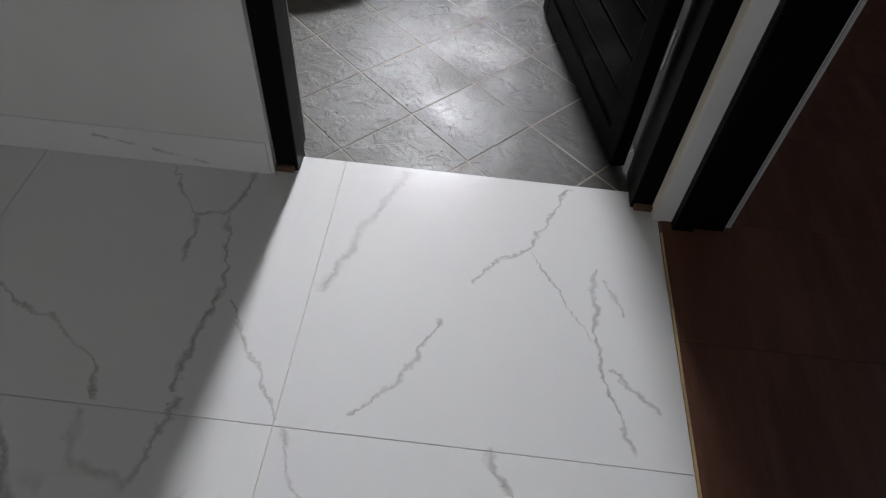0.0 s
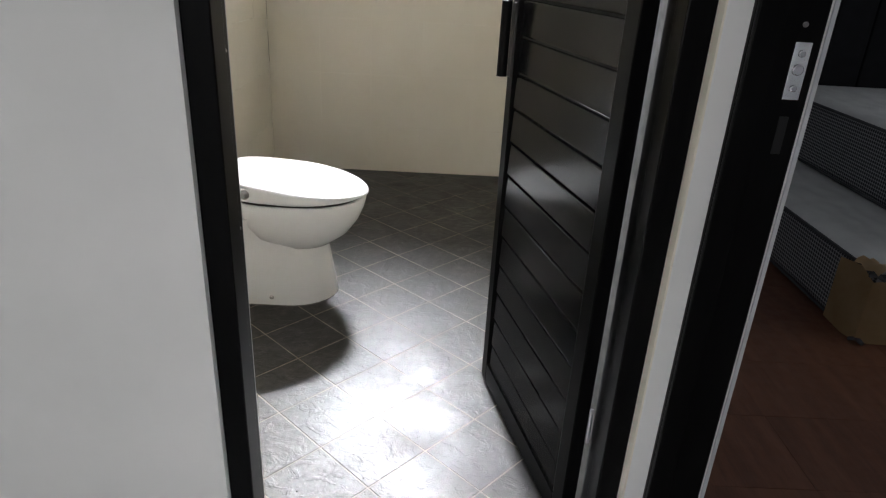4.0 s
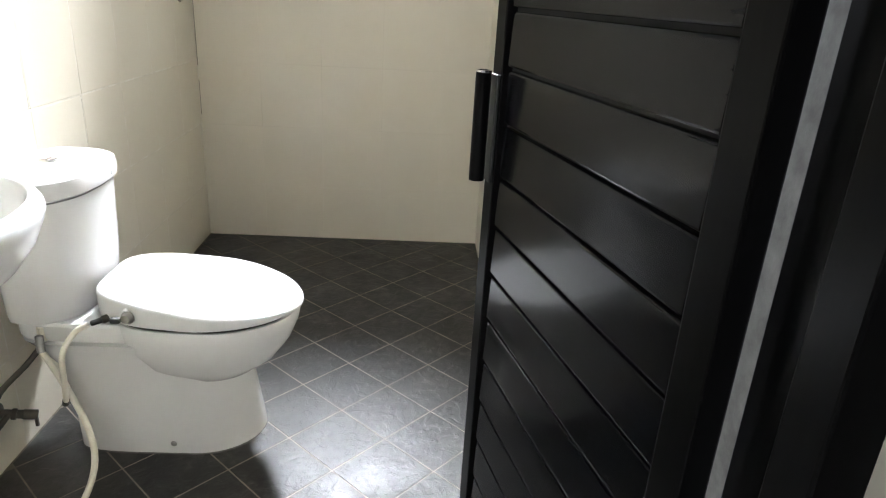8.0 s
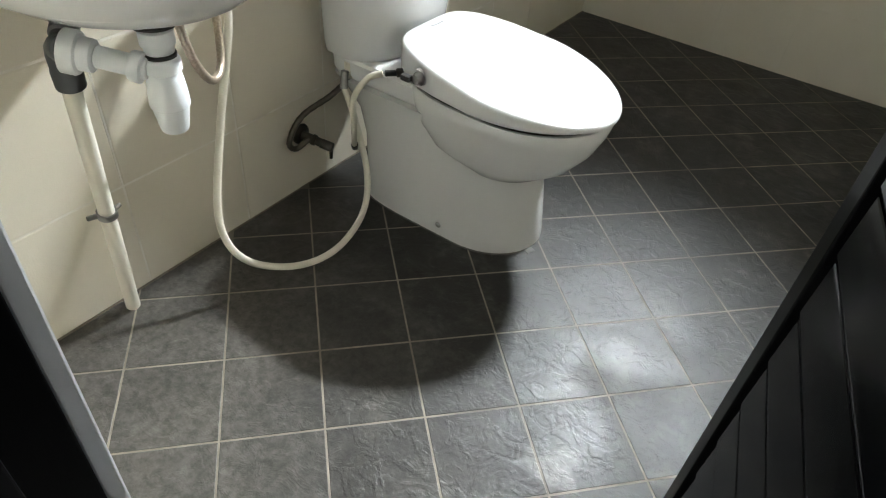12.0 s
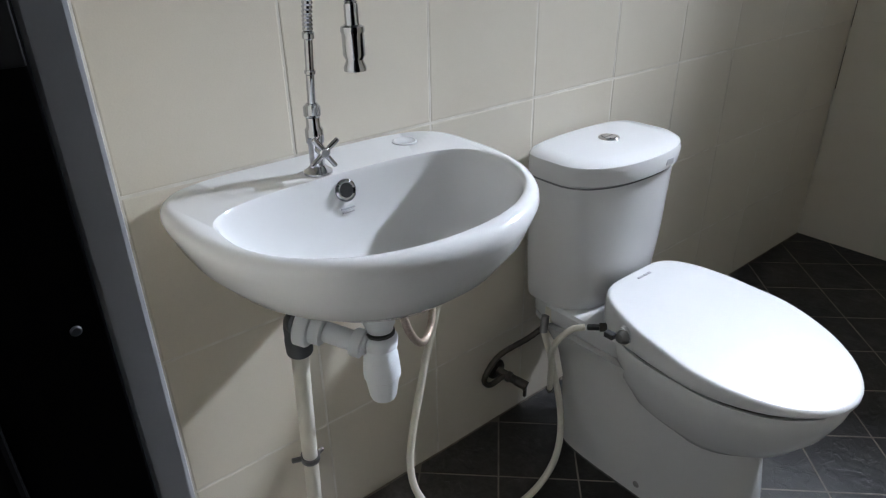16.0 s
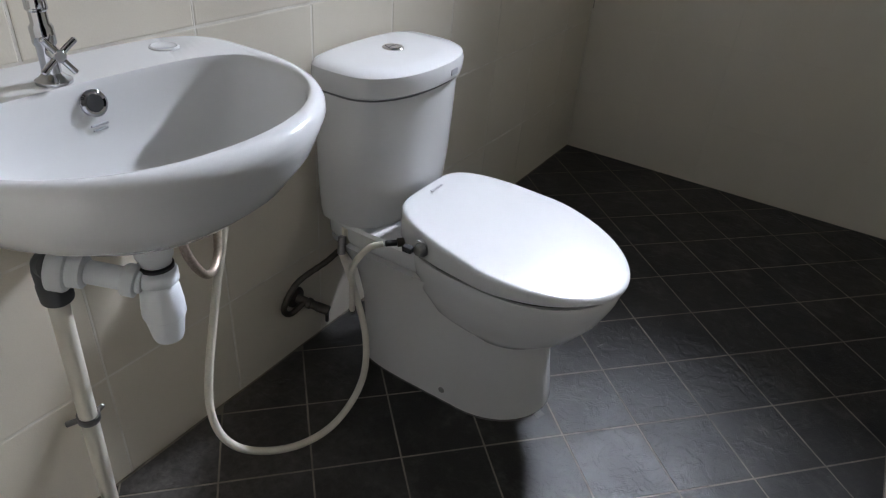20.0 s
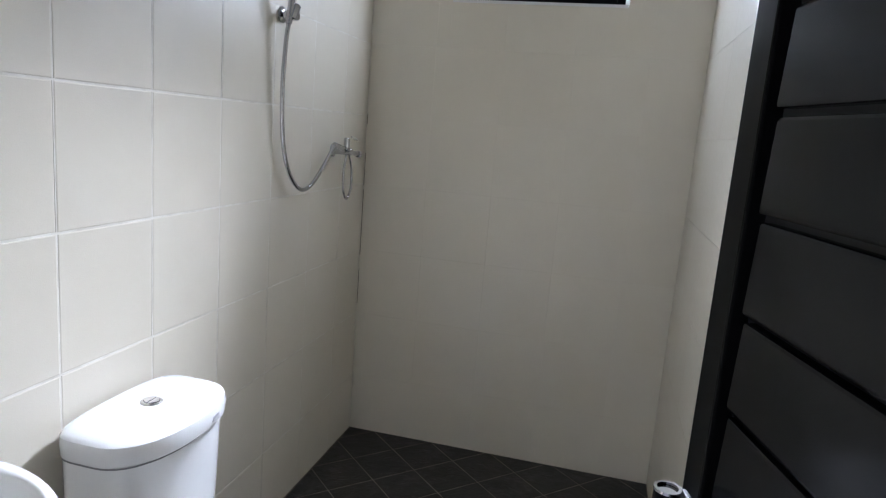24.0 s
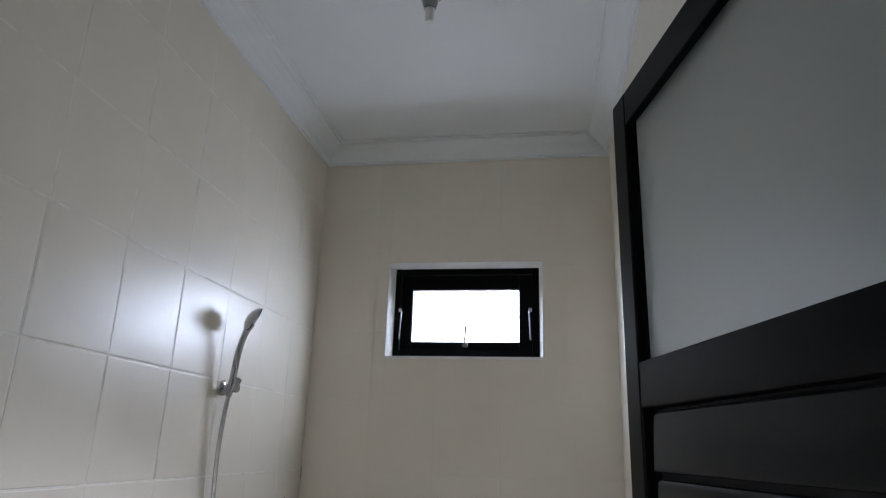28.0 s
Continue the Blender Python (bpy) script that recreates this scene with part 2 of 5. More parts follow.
def make_marble():
    k = Mat("white_veined_marble_tile", (0.80, 0.80, 0.79), 0.12)
    c = k.coords((1.0, 0.6, 1), 5.0)
    n = k.noise(2.0, 5, 0.50, c, 0.45)
    line = k.math("ABSOLUTE", k.math("SUBTRACT", n, 0.5))
    mask = k.ramp(k.noise(2.4, 3, 0.5, c), 0.38, 0.50)
    axes = k.t.nodes.new("ShaderNodeSeparateXYZ")
    k.link(k.pos, axes.inputs[0])
    far = k.math("MAXIMUM", k.ramp(axes.outputs[1], -0.80, -0.72, 1.0, 0.0), k.ramp(axes.outputs[0], 0.10, 0.18, 1.0, 0.0))
    mask = k.math("MULTIPLY", mask, far)
    width = k.ramp(k.noise(6, 3, 0.5, c), 0.38, 0.75, 0.004, 0.022)
    vein = k.math("SUBTRACT", 1.0, k.math("MINIMUM", k.math("DIVIDE", line, width), 1.0))
    vein = k.math("MULTIPLY", k.math("MULTIPLY", vein, mask), 0.8)
    # drawn veins, made uneven by two sizes of noise
    warp = k.t.nodes.new("ShaderNodeTexNoise")
    warp.inputs["Scale"].default_value, warp.inputs["Detail"].default_value, warp.inputs["Roughness"].default_value = 13.0, 5.0, 0.62
    k.link(k.pos, warp.inputs["Vector"])
    shove = k.t.nodes.new("ShaderNodeVectorMath")
    shove.operation = "SCALE"
    k.link(k.vec("SUBTRACT", warp.outputs["Color"], (0.5, 0.5, 0.5)), shove.inputs[0])
    shove.inputs["Scale"].default_value = 0.07
    p = k.vec("ADD", k.pos, k.vec("MULTIPLY", shove.outputs[0], (1.0, 1.0, 0.0)))
    swell = k.ramp(k.noise(17, 4, 0.6), 0.34, 0.66, 0.38, 1.5)
    drawn = None
    lines = [((a, b, 0), (d, e, 0), w) for a, b, d, e, w in VEINS_DOOR + VEINS_SIDE + VEINS_NEAR] + [((0.27, -0.066, 0.060), (0.50, -0.066, 0.015), 4)]
    for a, b, w in lines:
        near = k.math("DIVIDE", k.segment(p, a, b), k.math("MULTIPLY", swell, w * 0.001))
        one = k.ramp(near, 0.15, 1.5, 0.40 if w == 9 else 0.62, 0.0)
        drawn = one if drawn is None else k.math("MAXIMUM", drawn, one)
    drawn = k.math("MULTIPLY", drawn, k.math("MULTIPLY", k.ramp(k.noise(60, 4, 0.6), 0.3, 0.62, 0.55, 1.0), k.ramp(k.noise(9, 4, 0.6), 0.36, 0.60, 0.42, 1.0)))
    white = k.mix(k.ramp(k.noise(3.0, 4, 0.5, c), 0.35, 0.7), (0.81, 0.81, 0.80), (0.77, 0.77, 0.775))
    k.paint(k.mix(drawn, k.mix(vein, white, (0.24, 0.20, 0.185)), (0.17, 0.135, 0.122)))
    k.b.inputs["Specular IOR Level"].default_value = 0.32
    k.gloss(k.ramp(k.noise(30, 3), 0.3, 0.7, 0.16, 0.24))
    return k.m


def make_parquet():
    k = Mat("dark_red_brown_wood_tile", (0.09, 0.034, 0.018), 0.35)
    c = k.coords((9, 1.1, 10), 11.0)
    grain = k.ramp(k.noise(3.0, 6, 0.65, c, 0.6), 0.3, 0.75)
    fine = k.noise(30, 4, 0.6, c)
    tone = k.mix(grain, (0.072, 0.026, 0.014), (0.135, 0.052, 0.028))
    tone = k.mix(k.ramp(k.noise(2.2, 3, 0.5, c), 0.45, 0.7, 0.0, 0.7), tone, (0.17, 0.072, 0.040))
    tone = k.mix(k.ramp(fine, 0.45, 0.7, 0.0, 0.35), tone, (0.052, 0.019, 0.011))
    k.paint(k.mix(k.math("MULTIPLY", k.rand, 0.3), tone, (0.14, 0.058, 0.031)))
    k.gloss(k.ramp(k.noise(25, 4), 0.3, 0.7, 0.35, 0.52))
    k.bump(grain, 0.12, 0.0008)
    return k.m


def make_black_wood():
    k = Mat("black_satin_painted_wood", (0.011, 0.0105, 0.011), 0.33)
    c = k.coords((6, 6, 0.8), 3.0)
    n = k.noise(14, 5, 0.6, c)
    k.paint(k.mix(k.ramp(n, 0.3, 0.75), (0.0034, 0.0033, 0.0035), (0.0052, 0.0050, 0.0051)))
    k.gloss(k.ramp(k.noise(3, 3, 0.5), 0.2, 0.8, 0.26, 0.34))
    k.b.inputs["Specular IOR Level"].default_value = 0.045
    k.bump(n, 0.10, 0.0006)
    return k.m


def make_slat_wood():
    k = Mat("black_satin_painted_slat", (0.012, 0.0115, 0.0115), 0.3)
    c = k.coords((1.5, 1.5, 14), 3.0)
    n = k.noise(5, 5, 0.6, c)
    k.paint(k.mix(k.ramp(n, 0.3, 0.75), (0.0036, 0.0038, 0.0048), (0.0060, 0.0060, 0.0070)))
    k.gloss(k.ramp(k.noise(5, 4, 0.6, c), 0.2, 0.8, 0.13, 0.19))
    k.b.inputs["Specular IOR Level"].default_value = 0.09
    k.bump(n, 0.03, 0.0005)
    return k.m


def make_ceramic(name, color):
    k = Mat(name, color, 0.09)
    n = k.noise(3, 3)
    k.paint(k.mix(k.ramp(n, 0.35, 0.7), color, tuple(v * 0.95 for v in color)))
    k.gloss(k.ramp(k.noise(25, 4), 0.3, 0.7, 0.07, 0.13))
    return k.m


def make_plain(name, a, b, rough, scale=20, metal=0.0, bump=0.1):
    k = Mat(name, a, rough, metal)
    k.paint(k.mix(k.ramp(k.noise(scale, 4), 0.3, 0.7), a, b))
    k.bump(k.noise(scale * 6, 4), bump, 0.0006)
    return k.m


def make_glass(name, rough):
    k = Mat(name, (1, 1, 1), rough)
    k.b.inputs["Transmission Weight"].default_value = 1.0
    k.b.inputs["IOR"].default_value = 1.45
    return k.m


def make_mesh_fabric():
    k = Mat("dark_checked_mattress_border", (0.1, 0.1, 0.11), 0.85)
    v = k.t.nodes.new("ShaderNodeTexVoronoi")
    v.feature, v.inputs["Randomness"].default_value = "F1", 0.0
    v.inputs["Scale"].default_value = 62
    k.link(k.pos, v.inputs["Vector"])
    k.paint(k.mix(k.ramp(v.outputs["Distance"], 0.38, 0.55), (0.035, 0.036, 0.042), (0.34, 0.34, 0.35)))
    k.bump(v.outputs["Distance"], 0.4, 0.002)
    return k.m


def make_quilt():
    k = Mat("pale_grey_quilted_ticking", (0.6, 0.6, 0.6), 0.85)
    n = k.noise(9, 4, 0.5)
    k.paint(k.mix(k.ramp(n, 0.3, 0.7), (0.64, 0.64, 0.63), (0.54, 0.54, 0.54)))
    w = k.t.nodes.new("ShaderNodeTexWave")
    w.inputs["Scale"].default_value, w.inputs["Distortion"].default_value = 3.2, 5.0
    k.link(k.pos, w.inputs["Vector"])
    k.bump(w.outputs["Fac"], 0.5, 0.008)
    return k.m


M_TILE, M_GROUT = make_wall_tile(), make_wall_grout()
M_SLATE, M_FGROUT = make_slate(), make_floor_grout()
M_MARBLE, M_PARQUET = make_marble(), make_parquet()
M_BLACK, M_SLAT = make_black_wood(), make_slat_wood()
M_CERAMIC = make_ceramic("white_glazed_ceramic", (0.72, 0.72, 0.715))
M_LID = make_plain("white_gloss_plastic", (0.74, 0.74, 0.74), (0.72, 0.72, 0.72), 0.20, 8, 0.0, 0.03)
M_CHROME = make_plain("chrome", (0.54, 0.54, 0.55), (0.46, 0.46, 0.48), 0.05, 30, 1.0, 0.03)
M_BRIGHT = make_plain("polished_bright_chrome", (0.80, 0.80, 0.81), (0.74, 0.74, 0.75), 0.16, 30, 1.0, 0.03)
M_SEAM = make_plain("grey_joint_shadow_gap", (0.16, 0.16, 0.165), (0.12, 0.12, 0.125), 0.7)
M_STEEL = make_plain("brushed_steel", (0.34, 0.335, 0.33), (0.25, 0.245, 0.24), 0.30, 40, 1.0)
M_BRAID = make_plain("braided_metal_hose", (0.55, 0.46, 0.36), (0.34, 0.28, 0.22), 0.4, 260, 0.7, 0.5)
M_PVC = make_plain("cream_pvc_pipe", (0.74, 0.71, 0.62), (0.66, 0.62, 0.53), 0.4, 12)
M_TRAP = make_plain("white_pvc", (0.76, 0.78, 0.80), (0.70, 0.72, 0.74), 0.35, 12)
M_DARKPVC = make_plain("dark_grey_pvc_elbow", (0.07, 0.075, 0.08), (0.05, 0.052, 0.056), 0.45, 12)
M_HOSE = make_plain("cream_rubber_hose", (0.72, 0.68, 0.58), (0.64, 0.60, 0.50), 0.42, 20)
M_RUBBER = make_plain("black_rubber", (0.018, 0.018, 0.018), (0.028, 0.027, 0.026), 0.55, 20)
M_BRONZE = make_plain("tarnished_valve_metal", (0.055, 0.05, 0.043), (0.12, 0.107, 0.088), 0.4, 30, 0.8)
# shade inside holes and behind the slats, put into a near-black colour
M_HOLLOW_SHADE = make_plain("hollow_shade", (0.002, 0.002, 0.002), (0.003, 0.003, 0.003), 0.7)
M_GREYMARK = make_plain("grey_printed_mark", (0.40, 0.40, 0.42), (0.46, 0.46, 0.48), 0.5)
frost = Mat("frosted_panel_glass", (0.62, 0.655, 0.645), 0.42)
frost.b.inputs["Transmission Weight"].default_value = 0.86
frost.b.inputs["IOR"].default_value = 1.45
frost.bump(frost.noise(160, 3), 0.12, 0.0006)
M_FROST = frost.m
M_PANE = make_glass("clear_window_glass", 0.02)
M_BULB = make_plain("white_bulb_glass", (0.72, 0.72, 0.70), (0.68, 0.68, 0.66), 0.25)
sky_glow = Mat("bright_overcast_sky", (0.9, 0.9, 0.9), 0.9)
sky_glow.b.inputs["Emission Color"].default_value = (0.95, 0.97, 1.0, 1)
sky_glow.b.inputs["Emission Strength"].default_value = 26.0
M_SKY = sky_glow.m
M_BORDER, M_QUILT = make_mesh_fabric(), make_quilt()
M_PIPING = make_plain("dark_piping", (0.05, 0.05, 0.055), (0.07, 0.07, 0.075), 0.8)
M_CARD = make_plain("tan_cardboard", (0.58, 0.42, 0.23), (0.47, 0.31, 0.15), 0.40, 9, 0.0, 0.6)
M_BEDJOINT = make_plain("brown_tile_joint", (0.20, 0.12, 0.08), (0.13, 0.075, 0.05), 0.8, 12)
M_TAPE = make_plain("shiny_packing_tape", (0.62, 0.52, 0.40), (0.50, 0.40, 0.28), 0.12, 30, 0.0, 0.5)
M_PRINT = make_plain("faded_red_print", (0.40, 0.06, 0.09), (0.30, 0.05, 0.08), 0.6)
M_LEATHER = make_plain("black_upholstery", (0.005, 0.005, 0.0055), (0.008, 0.008, 0.009), 0.72, 18, 0.0, 0.4)
M_LEATHER.node_tree.nodes["Principled BSDF"].inputs["Specular IOR Level"].default_value = 0.12
M_SMEAR = make_plain("pale_cement_smear", (0.15, 0.145, 0.137), (0.08, 0.077, 0.072), 0.9, 45, 0.0, 0.5)
# for the outdoor ground, and the wall strip whose shade is painted in
M_GROUND_SHADE = make_plain("grey_ground_and_wall_shade", (0.17, 0.16, 0.145), (0.09, 0.085, 0.075), 0.9, 30, 0.0, 0.5)


# ---- mesh helpers ----
def part(name, bm, material, parent=None, label="", smooth=False):
    """Links a bmesh as one mesh object under a thing or a part."""
    bmesh.ops.recalc_face_normals(bm, faces=bm.faces)
    me = bpy.data.meshes.new(name)
    bm.to_mesh(me)
    bm.free()
    me.materials.append(material)
    if smooth:
        me.shade_smooth()
        me.set_sharp_from_angle(angle=radians(38))
    ob = new(name, me)
    if parent:
        ob.parent = parent
    return tagged(ob, label) if label else ob


def thing(name, label, category, group="", kind=""):
    return tagged(new(name), label, category, group, kind)


def box(x0, x1, y0, y1, z0, z1, bevel=0.0, bm=None):
    """A box, with rounded edges where bevel is given; adds to bm if there is one."""
    one = bmesh.new()
    bmesh.ops.create_cube(one, size=1)
    for v in one.verts:
        v.co = Vector((x0 + (v.co.x + 0.5) * (x1 - x0), y0 + (v.co.y + 0.5) * (y1 - y0), z0 + (v.co.z + 0.5) * (z1 - z0)))
    if bevel:
        bmesh.ops.bevel(one, geom=one.edges[:], offset=bevel, segments=2, profile=0.6, affect="EDGES")
    if bm is None:
        return one
    return add(bm, one)


def add(bm, other):
    me = bpy.data.meshes.new("joined")
    other.to_mesh(me)
    other.free()
    bm.from_mesh(me)
    bpy.data.meshes.remove(me)
    return bm


def moved(bm, m):
    bmesh.ops.transform(bm, matrix=m, verts=bm.verts)
    return bm


def loft(rings, cap=True):
    """Skins a stack of closed rings that have the same number of points."""
    bm = bmesh.new()
    rows = [[bm.verts.new(p) for p in ring] for ring in rings]
    n = len(rows[0])
    for a, b in zip(rows, rows[1:]):
        for i in range(n):
            bm.faces.new((a[i], a[(i + 1) % n], b[(i + 1) % n], b[i]))
    if cap:
        bm.faces.new(rows[0][::-1])
        bm.faces.new(rows[-1])
    return bm


def lathe(profile, steps=24):
    """Turns a profile of (radius, z) round the z axis."""
    return loft([[Vector((r * math.cos(2 * math.pi * i / steps), r * math.sin(2 * math.pi * i / steps), z)) for i in range(steps)] for r, z in profile])


def along(a, b):
    """The pose that carries the z axis, from 0 up, onto the line from a to b."""
    a, b = Vector(a), Vector(b)
    return Matrix.Translation(a) @ (b - a).to_track_quat("Z", "Y").to_matrix().to_4x4()


def rod(a, b, r, steps=16, bevel=0.002):
    n = (Vector(b) - Vector(a)).length
    e = min(bevel, r * 0.4, n * 0.3)
    return moved(lathe([(r - e, 0), (r, e), (r, n - e), (r - e, n)], steps), along(a, b))


def spline(points, steps=8):
    """Points along a smooth curve through the given ones."""
    p = [Vector(q) for q in points]
    p = [2 * p[0] - p[1]] + p + [2 * p[-1] - p[-2]]
    out = []
    for i in range(1, len(p) - 2):
        for k in range(steps):
            t = k / steps
            a, b, c, d = p[i - 1:i + 3]
            out.append(0.5 * (2 * b + (c - a) * t + (2 * a - 5 * b + 4 * c - d) * t * t + (3 * b - a - 3 * c + d) * t ** 3))
    return out + [p[-2]]


def tube(points, r, steps=10, smooth=8, ripple=0.0):
    """A hose through the points; ripple: how far its rings stand out."""
    path = spline(points, smooth)
    rings, side = [], Vector((0.31, 0.17, 0.94))
    for i, q in enumerate(path):
        way = (path[min(i + 1, len(path) - 1)] - path[max(i - 1, 0)]).normalized()
        side = (side - way * side.dot(way)).normalized()
        up = way.cross(side)
        rr = r + (ripple if i % 2 else 0)
        rings.append([q + rr * (math.cos(2 * math.pi * k / steps) * side + math.sin(2 * math.pi * k / steps) * up) for k in range(steps)])
    return loft(rings)


def clip_poly(poly, x0, x1, y0, y1):
    """The part of a flat polygon inside a rectangle."""
    for axis, limit, sign in ((0, x0, 1), (0, x1, -1), (1, y0, 1), (1, y1, -1)):
        out = []
        for a, b in zip(poly, poly[1:] + poly[:1]):
            da, db = sign * (a[axis] - limit), sign * (b[axis] - limit)
            if da >= 0:
                out.append(a)
            if da * db < 0:
                t = da / (da - db)
                out.append((a[0] + t * (b[0] - a[0]), a[1] + t * (b[1] - a[1])))
        poly = out
        if len(poly) < 3:
            return []
    return poly


def slab(poly, z0, z1, edge=0.0):
    """A flat piece with the outline poly, its upper edge chamfered."""
    cx = sum(p[0] for p in poly) / len(poly)
    cy = sum(p[1] for p in poly) / len(poly)
    size = max(math.hypot(p[0] - cx, p[1] - cy) for p in poly)
    k = 1 - min(0.5, edge / size * 1.4) if edge else 1
    rings = [[Vector((*p, z0)) for p in poly]]
    if edge:
        rings.append([Vector((*p, z1 - edge * 0.6)) for p in poly])
    rings.append([Vector((cx + (p[0] - cx) * k, cy + (p[1] - cy) * k, z1)) for p in poly])
    return loft(rings)


def structure(name, bm, material, label, category):
    return tagged(part(name, bm, material), label, category, kind="structure")


def wall_box(holes, along_axis, a0, a1, z0, z1, t0, t1):
    """A wall between a0 and a1 along an axis, t0 to t1 thick, with openings (a, b, low, high) through it."""
    bm = bmesh.new()

    def piece(p, q, low, high):
        if q - p < 1e-4 or high - low < 1e-4:
            return
        if along_axis == "x":
            box(p, q, t0, t1, low, high, 0, bm)
        else:
            box(t0, t1, p, q, low, high, 0, bm)
    at = a0
    for p, q, low, high in sorted(holes):
        piece(at, p, z0, z1)
        piece(p, q, z0, low)
        piece(p, q, high, z1)
        at = q
    piece(at, a1, z0, z1)
    return bm


# ---- the plan ----
BACK = 2.917           # bathroom back wall
RIGHT = 1.430          # bathroom right wall
CEIL = 3.10
INNER = 0.099          # bathroom face of the door wall
OUTER = -0.062         # corridor face of the door wall
DL, DR = 0.637, 1.437  # door frame, outer edges
WX0, WX1, WZ0, WZ1 = 0.361, 1.099, 2.017, 2.480

# walls
wall_west = structure("wall_west", wall_box([], "y", -0.15, 3.1, -0.2, 3.2, -0.16, -0.007), M_GROUT, "cream tiled bathroom wall behind the basin", "wall")
wall_north = structure("wall_north", wall_box([(WX0, WX1, WZ0, WZ1)], "x", -0.007, RIGHT + 0.007, -0.2, 3.2, BACK + 0.007, BACK + 0.16), M_GROUT, "cream tiled bathroom end wall with a small high window", "wall")
wall_east = structure("wall_east", wall_box([], "y", INNER, 3.3, -0.2, 3.2, RIGHT + 0.007, 1.590), M_GROUT, "cream tiled bathroom side wall", "wall")
wall_door = structure("wall_door", wall_box([(DL, DR, -0.2, 2.12)], "x", -2.2, DR, -0.2, 3.2, OUTER, INNER - 0.007), M_PLASTER, "white painted corridor wall around the bathroom door", "wall")
wall_post = structure("wall_post", box(DR, 1.590, -0.075, INNER, -0.2, 3.2, 0.003), M_PLASTER, "narrow white painted wall corner between two doors", "wall")
wall_bedroom = structure("wall_bedroom", wall_box([(-0.98, -0.075, -0.2, 2.12)], "y", -6.15, -0.075, -0.2, 3.2, 1.45, 1.590), M_PLASTER, "white painted corridor wall with the bedroom doorway", "wall")
# out of view; its opening is added to let fill light in
wall_south = structure("wall_south", wall_box([(-1.05, 0.45, 0.7, 2.2)], "x", -2.2, 1.45, -0.2, 3.2, -6.15, -6.0), M_PLASTER, "unseen white painted corridor end wall with an opening added for light", "wall")
wall_corridor = structure("wall_corridor", box(-2.35, -2.2, -6.15, INNER, -0.2, 3.2), M_PLASTER, "white painted corridor wall", "wall")
wall_bed_north = structure("wall_bed_north", box(1.597, 5.3, 3.14, 3.29, -0.2, 3.2), M_BEDWALL, "pale grey bedroom wall behind the headboard", "wall")
wall_bed_south = structure("wall_bed_south", box(1.597, 5.3, -3.3, -3.15, -0.2, 3.2), M_BEDWALL, "pale grey bedroom wall", "wall")
# unseen wall, opened for the added bedroom fill lamp
wall_bed_east = structure("wall_bed_east", wall_box([(-0.55, 0.95, 1.1, 2.4)], "y", -3.15, 3.14, -0.2, 3.2, 5.15, 5.3), M_BEDWALL, "unseen pale grey bedroom wall with an opening added for light", "wall")
wall_bed_west = structure("wall_bed_west", wall_box([(-0.98, -0.075, -0.2, 2.12)], "y", -3.15, 3.14, -0.2, 3.2, 1.5902, 1.597), M_BEDWALL, "white plaster edge of the bedroom wall", "wall")
# warm light from the bathroom, put into this side's cream colour
warm_corner = structure("trim_corner", box(DR - 0.003, DR + 0.0005, -0.0745, -0.047, 0.0, 2.12, 0), M_WARM_SIDE, "side of the narrow white wall, warm light put into its colour", "trim")

# ceilings
ceiling = structure("ceiling", box(-0.1, RIGHT + 0.1, -0.05, BACK + 0.1, CEIL, CEIL + 0.08), M_CEIL, "white painted bathroom ceiling", "ceiling")
ceiling_corridor = structure("ceiling_corridor", box(-2.3, 1.5, -6.1, 0.0, CEIL + 0.002, CEIL + 0.1), M_CEIL, "white painted corridor ceiling", "ceiling")
ceiling_bedroom = structure("ceiling_bedroom", box(1.5, 5.3, -3.25, 3.2, CEIL + 0.004, CEIL + 0.1), M_CEIL, "white painted bedroom ceiling", "ceiling")


def cornice_run(name, a, b, inward):
    """A stepped cove moulding along the top of a wall from a to b."""
    a, b, inward = Vector((*a, 0)), Vector((*b, 0)), Vector((*inward, 0))
    profile = [(0.0, 3.01), (0.010, 3.01), (0.012, 3.018), (0.020, 3.022), (0.034, 3.045), (0.055, 3.066), (0.080, 3.080), (0.096, 3.084), (0.098, 3.094), (0.110, 3.095), (0.110, CEIL + 0.004), (0.0, CEIL + 0.004)]
    rings = []
    for p, sign in ((a, 1), (b, -1)):
        way = (b - a).normalized() * sign
        rings.append([p + inward * d + way * d * 0.999 + Vector((0, 0, z)) for d, z in profile])
    return structure(name, loft(rings), M_CEIL, "white moulded gypsum cornice under the ceiling", "cornice")


cornice_run("cornice_west", (0, INNER), (0, BACK), (1, 0))
cornice_run("cornice_north", (0, BACK), (RIGHT, BACK), (0, -1))
cornice_run("cornice_east", (RIGHT, BACK), (RIGHT, INNER), (-1, 0))
cornice_run("cornice_south", (RIGHT, INNER), (0, INNER), (0, 1))

# floors
floor = structure("floor", box(-0.05, RIGHT + 0.05, 0.0, BACK + 0.05, -0.12, FLOOR - 0.0007), M_FGROUT, "beige grouted bathroom floor of dark slate tiles", "floor")
floor_corridor = structure("floor_corridor", box(-2.25, 1.447, -6.1, -0.002, -0.15, -0.003), M_GROUT, "white veined marble tiled corridor floor", "floor")
floor_bedroom = structure("floor_bedroom", box(1.4485, 5.25, -3.25, 3.2, -0.15, -0.0022), M_BEDJOINT, "dark red-brown wood-look tiled bedroom floor", "floor")
threshold = structure("trim_threshold", box(1.4465, 1.4515, -0.97, -0.11, -0.02, 0.0015, 0.0008), M_CARD, "thin brown strip between the marble and the bedroom tiles", "trim")
ground = structure("ground", box(-60, 60, -60, 60, -0.5, -0.35), M_GROUND_SHADE, "bare grey ground outside the house", "ground")
